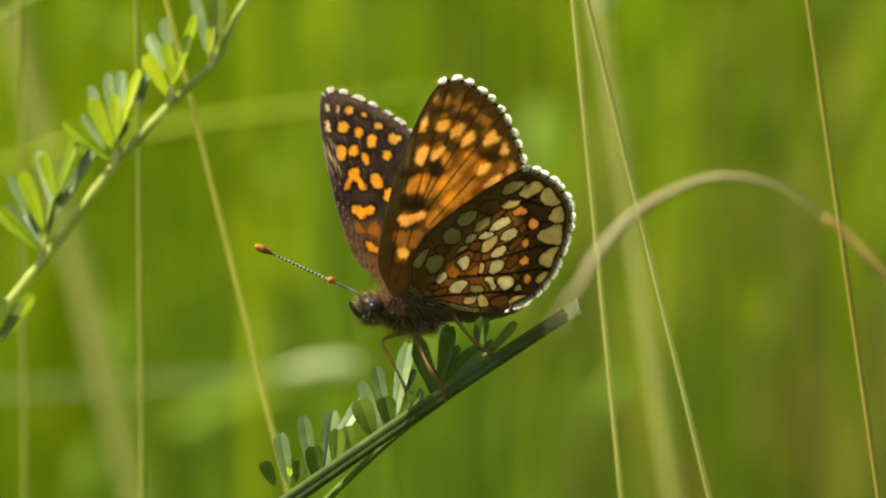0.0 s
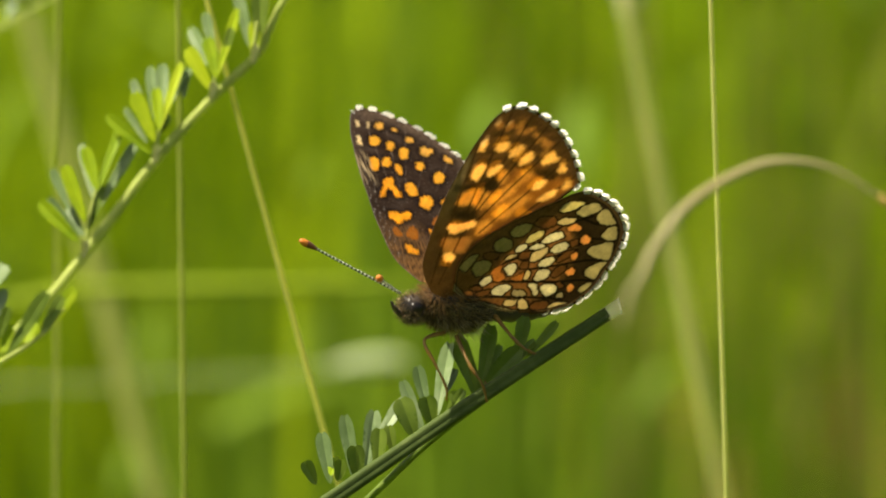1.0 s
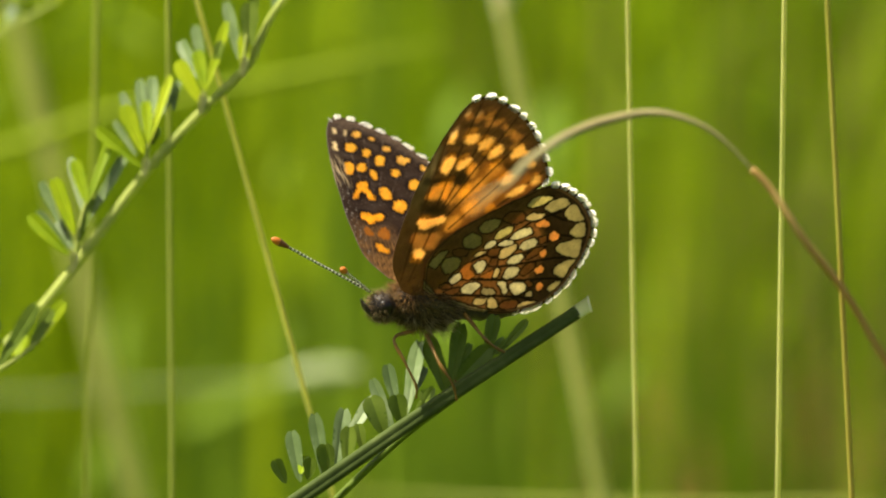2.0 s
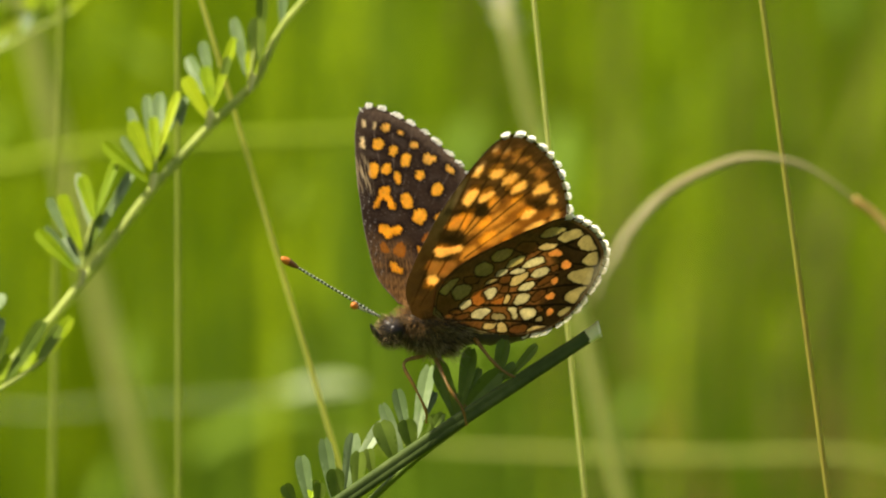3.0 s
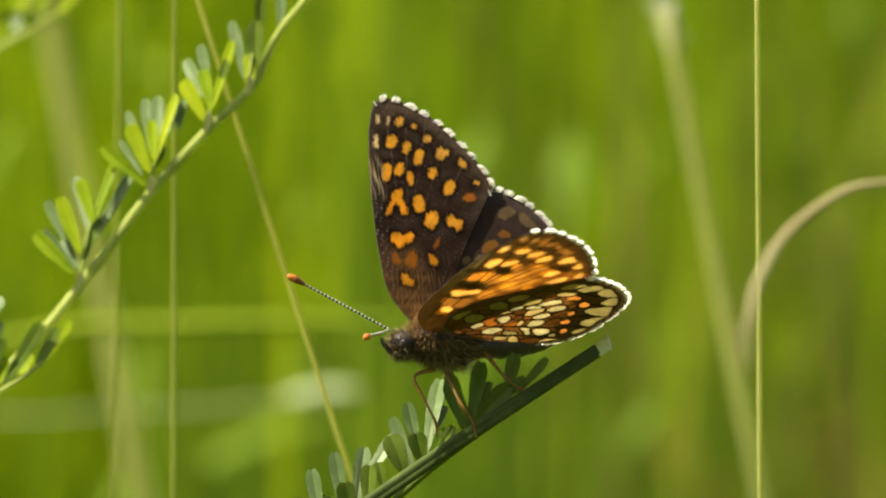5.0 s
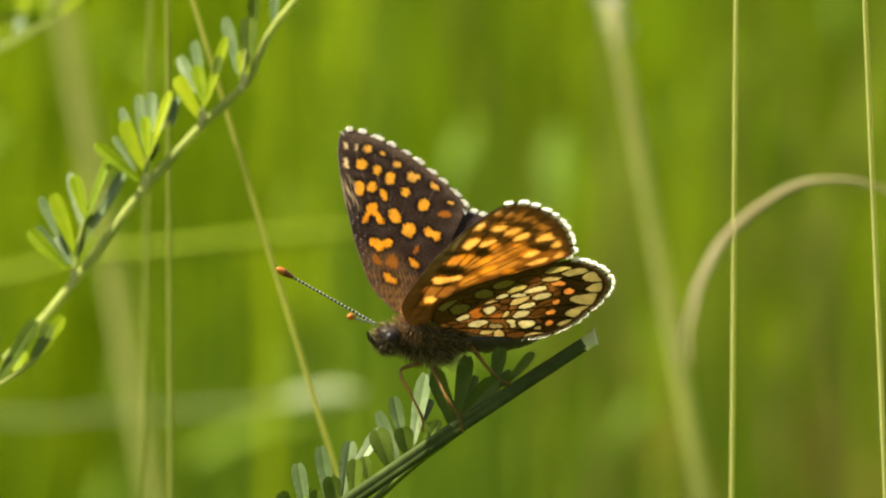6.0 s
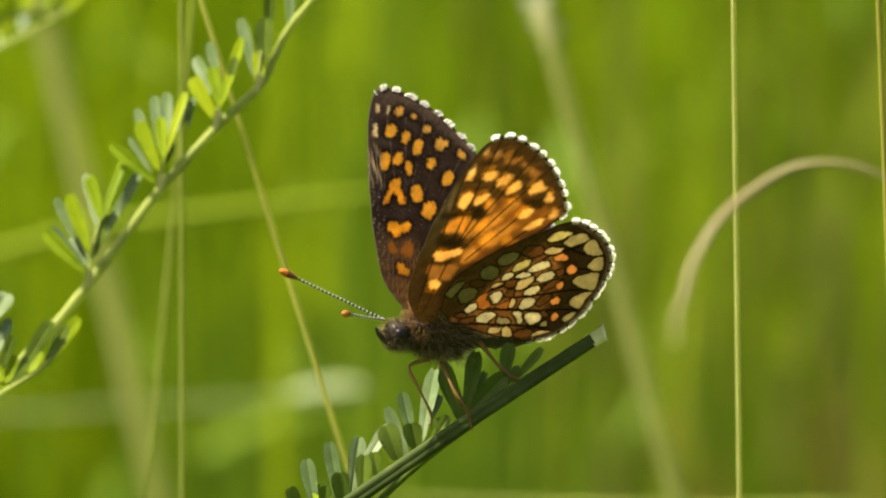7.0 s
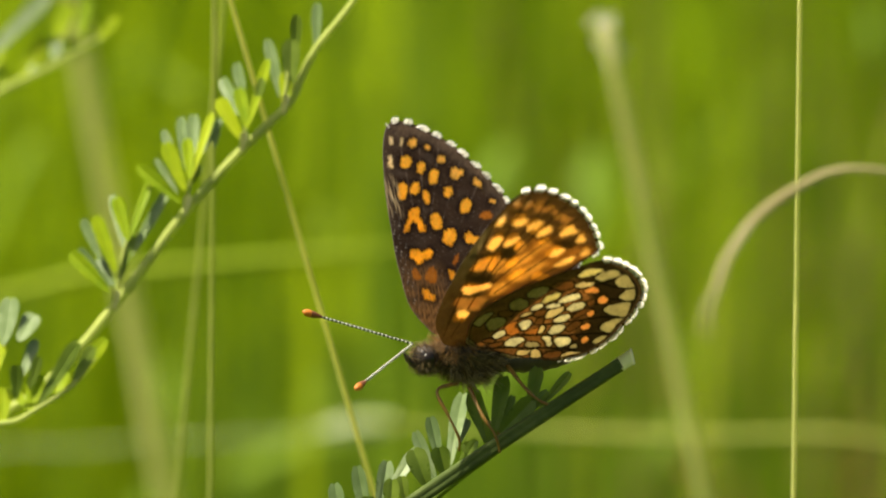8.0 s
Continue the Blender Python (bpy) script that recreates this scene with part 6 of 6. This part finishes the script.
BAND = [
    (0, -28.16, 16.57), (0.2, -30.58, 15.77), (0.5, -31.09, 7.74), (0.8, -31.86, -1.32), (1, -33.55, -5.13), (1.2, -34.14, 5.65),
    (1.5, -33.4, 10.56), (1.8, -31.53, 11.18), (2, -29.63, 20.31), (2.2, -28.71, 21.3), (3.3, -31.39, 9.61),
    (3.5, -31.09, -0.15), (3.8, -30.84, 10.67), (4, -31.64, 18.74), (4.2, -32.3, 0.7), (5.3, -32.12, -5.21), (5.5, -32.41, 6.27),
    (5.8, -30.54, 5.1), (6, -30.43, 4.73), (6.3, -31.9, 6.73), (6.5, -31.2, 8.47), (6.7, -31.57, 8.82), (6.8, -31.13, 8.23),
    (7, -31.57, 8.21), (7.2, -33.55, 7.74), (7.5, -33.48, 6.67), (7.7, -33.48, 7.24), (7.8, -34.39, 5.78), (8, -35.2, 4.58),
]
BAND_TURN = [
    (0, 7.4), (0.2, 5.6), (0.5, 2.9), (0.8, 1.1), (1, -0.0), (1.2, 2.6), (1.5, 6.6), (1.8, 9.1), (2, 10.8), (2.2, 11.3),
    (3.3, -0.0), (3.5, -0.0), (3.8, 5.5), (4, 9.1), (4.2, -0.0), (5.3, -0.0), (5.5, 5.1), (5.8, 4.8), (6, 4.6), (6.3, 3.2),
    (6.5, 2.3), (6.7, 3.7), (6.8, 4.3), (7, 5.7), (7.2, 5.9), (7.5, 6.3), (7.7, 5.4), (7.8, 4.9), (8, 4.0),
]
LOWBAND = [
    (0, 30.51, -40.99), (0.2, 28.09, -41.07), (0.5, 27.57, -40.81), (0.8, 26.8, -41.36), (1, 25.12, -41.8), (1.2, 24.53, -41.07),
    (1.5, 25.26, -40.63), (1.8, 27.13, -36.56), (2, 29.04, -33.95), (2.2, 29.96, -16.83), (3.3, 27.28, -27.94),
    (3.5, 27.57, -29.99), (3.8, 27.83, -31.72), (4, 27.02, -32.01), (4.2, 26.36, -32.45), (5.3, 26.55, -36.59),
    (5.5, 26.25, -37.36), (5.8, 28.12, -34.36), (6, 28.23, -31.94), (6.3, 26.77, -28.0), (6.5, 27.46, -24.97),
    (6.7, 27.1, -26.79), (6.8, 27.54, -28.47), (7, 27.1, -30.65), (7.2, 25.12, -28.34), (7.5, 25.19, -25.23),
    (7.7, 25.19, -20.85), (7.8, 24.27, -20.4), (8, 23.47, -17.78),
]
PATCH = [
    (0, -18.37, -15.66), (0.2, -18.37, -15.45), (0.5, -18.37, -15.13), (0.8, -17.8, -15.01), (1, -17.43, -14.92),
    (1.2, -17.52, -15.06), (1.5, -17.67, -15.25), (1.8, -19.07, -16.09), (2, -20.01, -16.65), (2.2, -20.62, -18.0),
    (3.3, -21.98, -14.84), (3.5, -23.7, -14.84), (3.8, -22.84, -14.62), (4, -22.26, -14.47), (4.2, -23.0, -14.14),
    (5.3, -22.8, -14.27), (5.5, -18.2, -14.55), (5.8, -19.83, -15.05), (6, -20.91, -15.38), (6.3, -20.69, -15.23),
    (6.5, -20.54, -15.13), (6.7, -20.87, -15.15), (6.8, -21.03, -15.15), (7, -21.36, -15.17), (7.2, -21.23, -15.79),
    (7.5, -21.03, -16.73), (7.7, -20.98, -16.78), (7.8, -20.96, -16.8), (8, -20.91, -16.85),
]
SPRIG = [
    (0, 0.0, 0.0), (0.2, -0.05, -0.45), (0.5, -0.05, 0.33), (0.8, -0.23, 0.3), (1, 0.06, 0.55), (1.2, 0.28, 0.15),
    (1.5, 0.68, 0.35), (1.8, 1.41, -0.34), (2, 1.9, -0.8), (2.2, 2.68, -1.43), (3.3, 1.15, 0.35), (3.5, 0.95, 0.35),
    (3.8, 0.97, 0.28), (4, 0.98, 0.23), (4.2, 0.43, 1.28), (5.3, 0.75, 0.75), (5.5, 1.2, 0.62), (5.8, 1.23, 0.71),
    (6, 1.25, 0.78), (6.3, 1.59, 0.48), (6.5, 1.83, 0.28), (6.7, 1.84, 0.29), (6.8, 1.86, 0.29), (7, 1.88, 0.3),
    (7.2, 1.75, 0.26), (7.5, 1.56, 0.2), (7.7, 1.64, 0.35), (7.8, 1.67, 0.43), (8, 1.75, 0.58),
]
CORNER = [
    (0, -1.5, 0.5), (0.2, -1.7, 0.51), (0.5, -2.0, 0.53), (0.8, -3.01, 0.48), (1, -3.68, 0.45), (1.2, -3.14, 0.47),
    (1.5, -2.33, 0.5), (1.8, -1.23, 0.08), (2, -0.5, -0.2), (2.2, 0.62, -1.03), (3.3, -0.7, 2.0), (3.5, -2.0, 1.75),
    (3.8, -2.08, 1.53), (4, -2.12, 1.38), (4.2, -2.33, 2.83), (5.3, -1.7, 2.25), (5.5, -1.4, 1.73), (5.8, -0.74, 1.84),
    (6, -0.3, 1.93), (6.3, -0.91, 1.57), (6.5, -1.33, 1.33), (6.7, -1.12, 1.52), (6.8, -1.03, 1.61), (7, -0.83, 1.8),
    (7.2, -0.34, 1.58), (7.5, 0.38, 1.25), (7.7, 0.1, 1.32), (7.8, -0.03, 1.35), (8, -0.3, 1.43),
]


def on_stage(x, y, z, turn=0.0):
    return STAGE @ pose(x / 1000, y / 1000, z / 1000, 0, 0, turn)


def motions():
    for col, kind in ((1, "forewing"), (2, "hindwing")):
        walk(wings[kind, "left"], [(a[0], wing_pose(kind, False, a[2], s[col])) for a, s in zip(FLAPS, NEAR_SWEEP)])
        walk(wings[kind, "right"], [(a[0], wing_pose(kind, True, a[1], s[1])) for a, s in zip(FLAPS, FAR_SWEEP)])
    walk(antennae["far"], [(t, antenna_pose(x, y, 1.0)) for t, x, y in FAR_ANTENNA])
    walk(antennae["near"], [(t, antenna_pose(x, y, 1.0)) for t, x, y in NEAR_ANTENNA])
    for key, z, rows in (("a", -25, STEM_A), ("b", -14, STEM_B), ("c", 18, STEM_C), ("d", -260, STEM_D), ("e", -420, STEM_E), ("f", -60, STEM_F), ("g", -100, STEM_G), ("h", -47, STEM_H)):
        walk(stalks[key], [(t, on_stage(x, 0, z, turn)) for t, x, turn in rows])
    walk(band, [(t, on_stage(x, y, -350, turn)) for (t, x, y), (_, turn) in zip(BAND, BAND_TURN)])
    walk(low_band, [(t, on_stage(x, y, -350)) for t, x, y in LOWBAND])
    walk(patch, [(t, on_stage(x, y - 2.3, -480)) for t, x, y in PATCH])
    walk(arch, [(t, on_stage(x, y, z, turn)) for (t, x, y), (_, turn, z) in zip(ARCH, ARCH_TURN)])
    walk(sprig, [(t, on_stage(SB[0] + x, SB[1] + y, SB[2])) for t, x, y in SPRIG])
    walk(low_sprig, [(t, on_stage(CB[0] + x, CB[1] + y, CB[2])) for t, x, y in SPRIG])
    walk(far_sprig, [(t, on_stage(KB[0] + x + 3.4, KB[1] + y - 1.0, KB[2])) for t, x, y in CORNER])


motions()
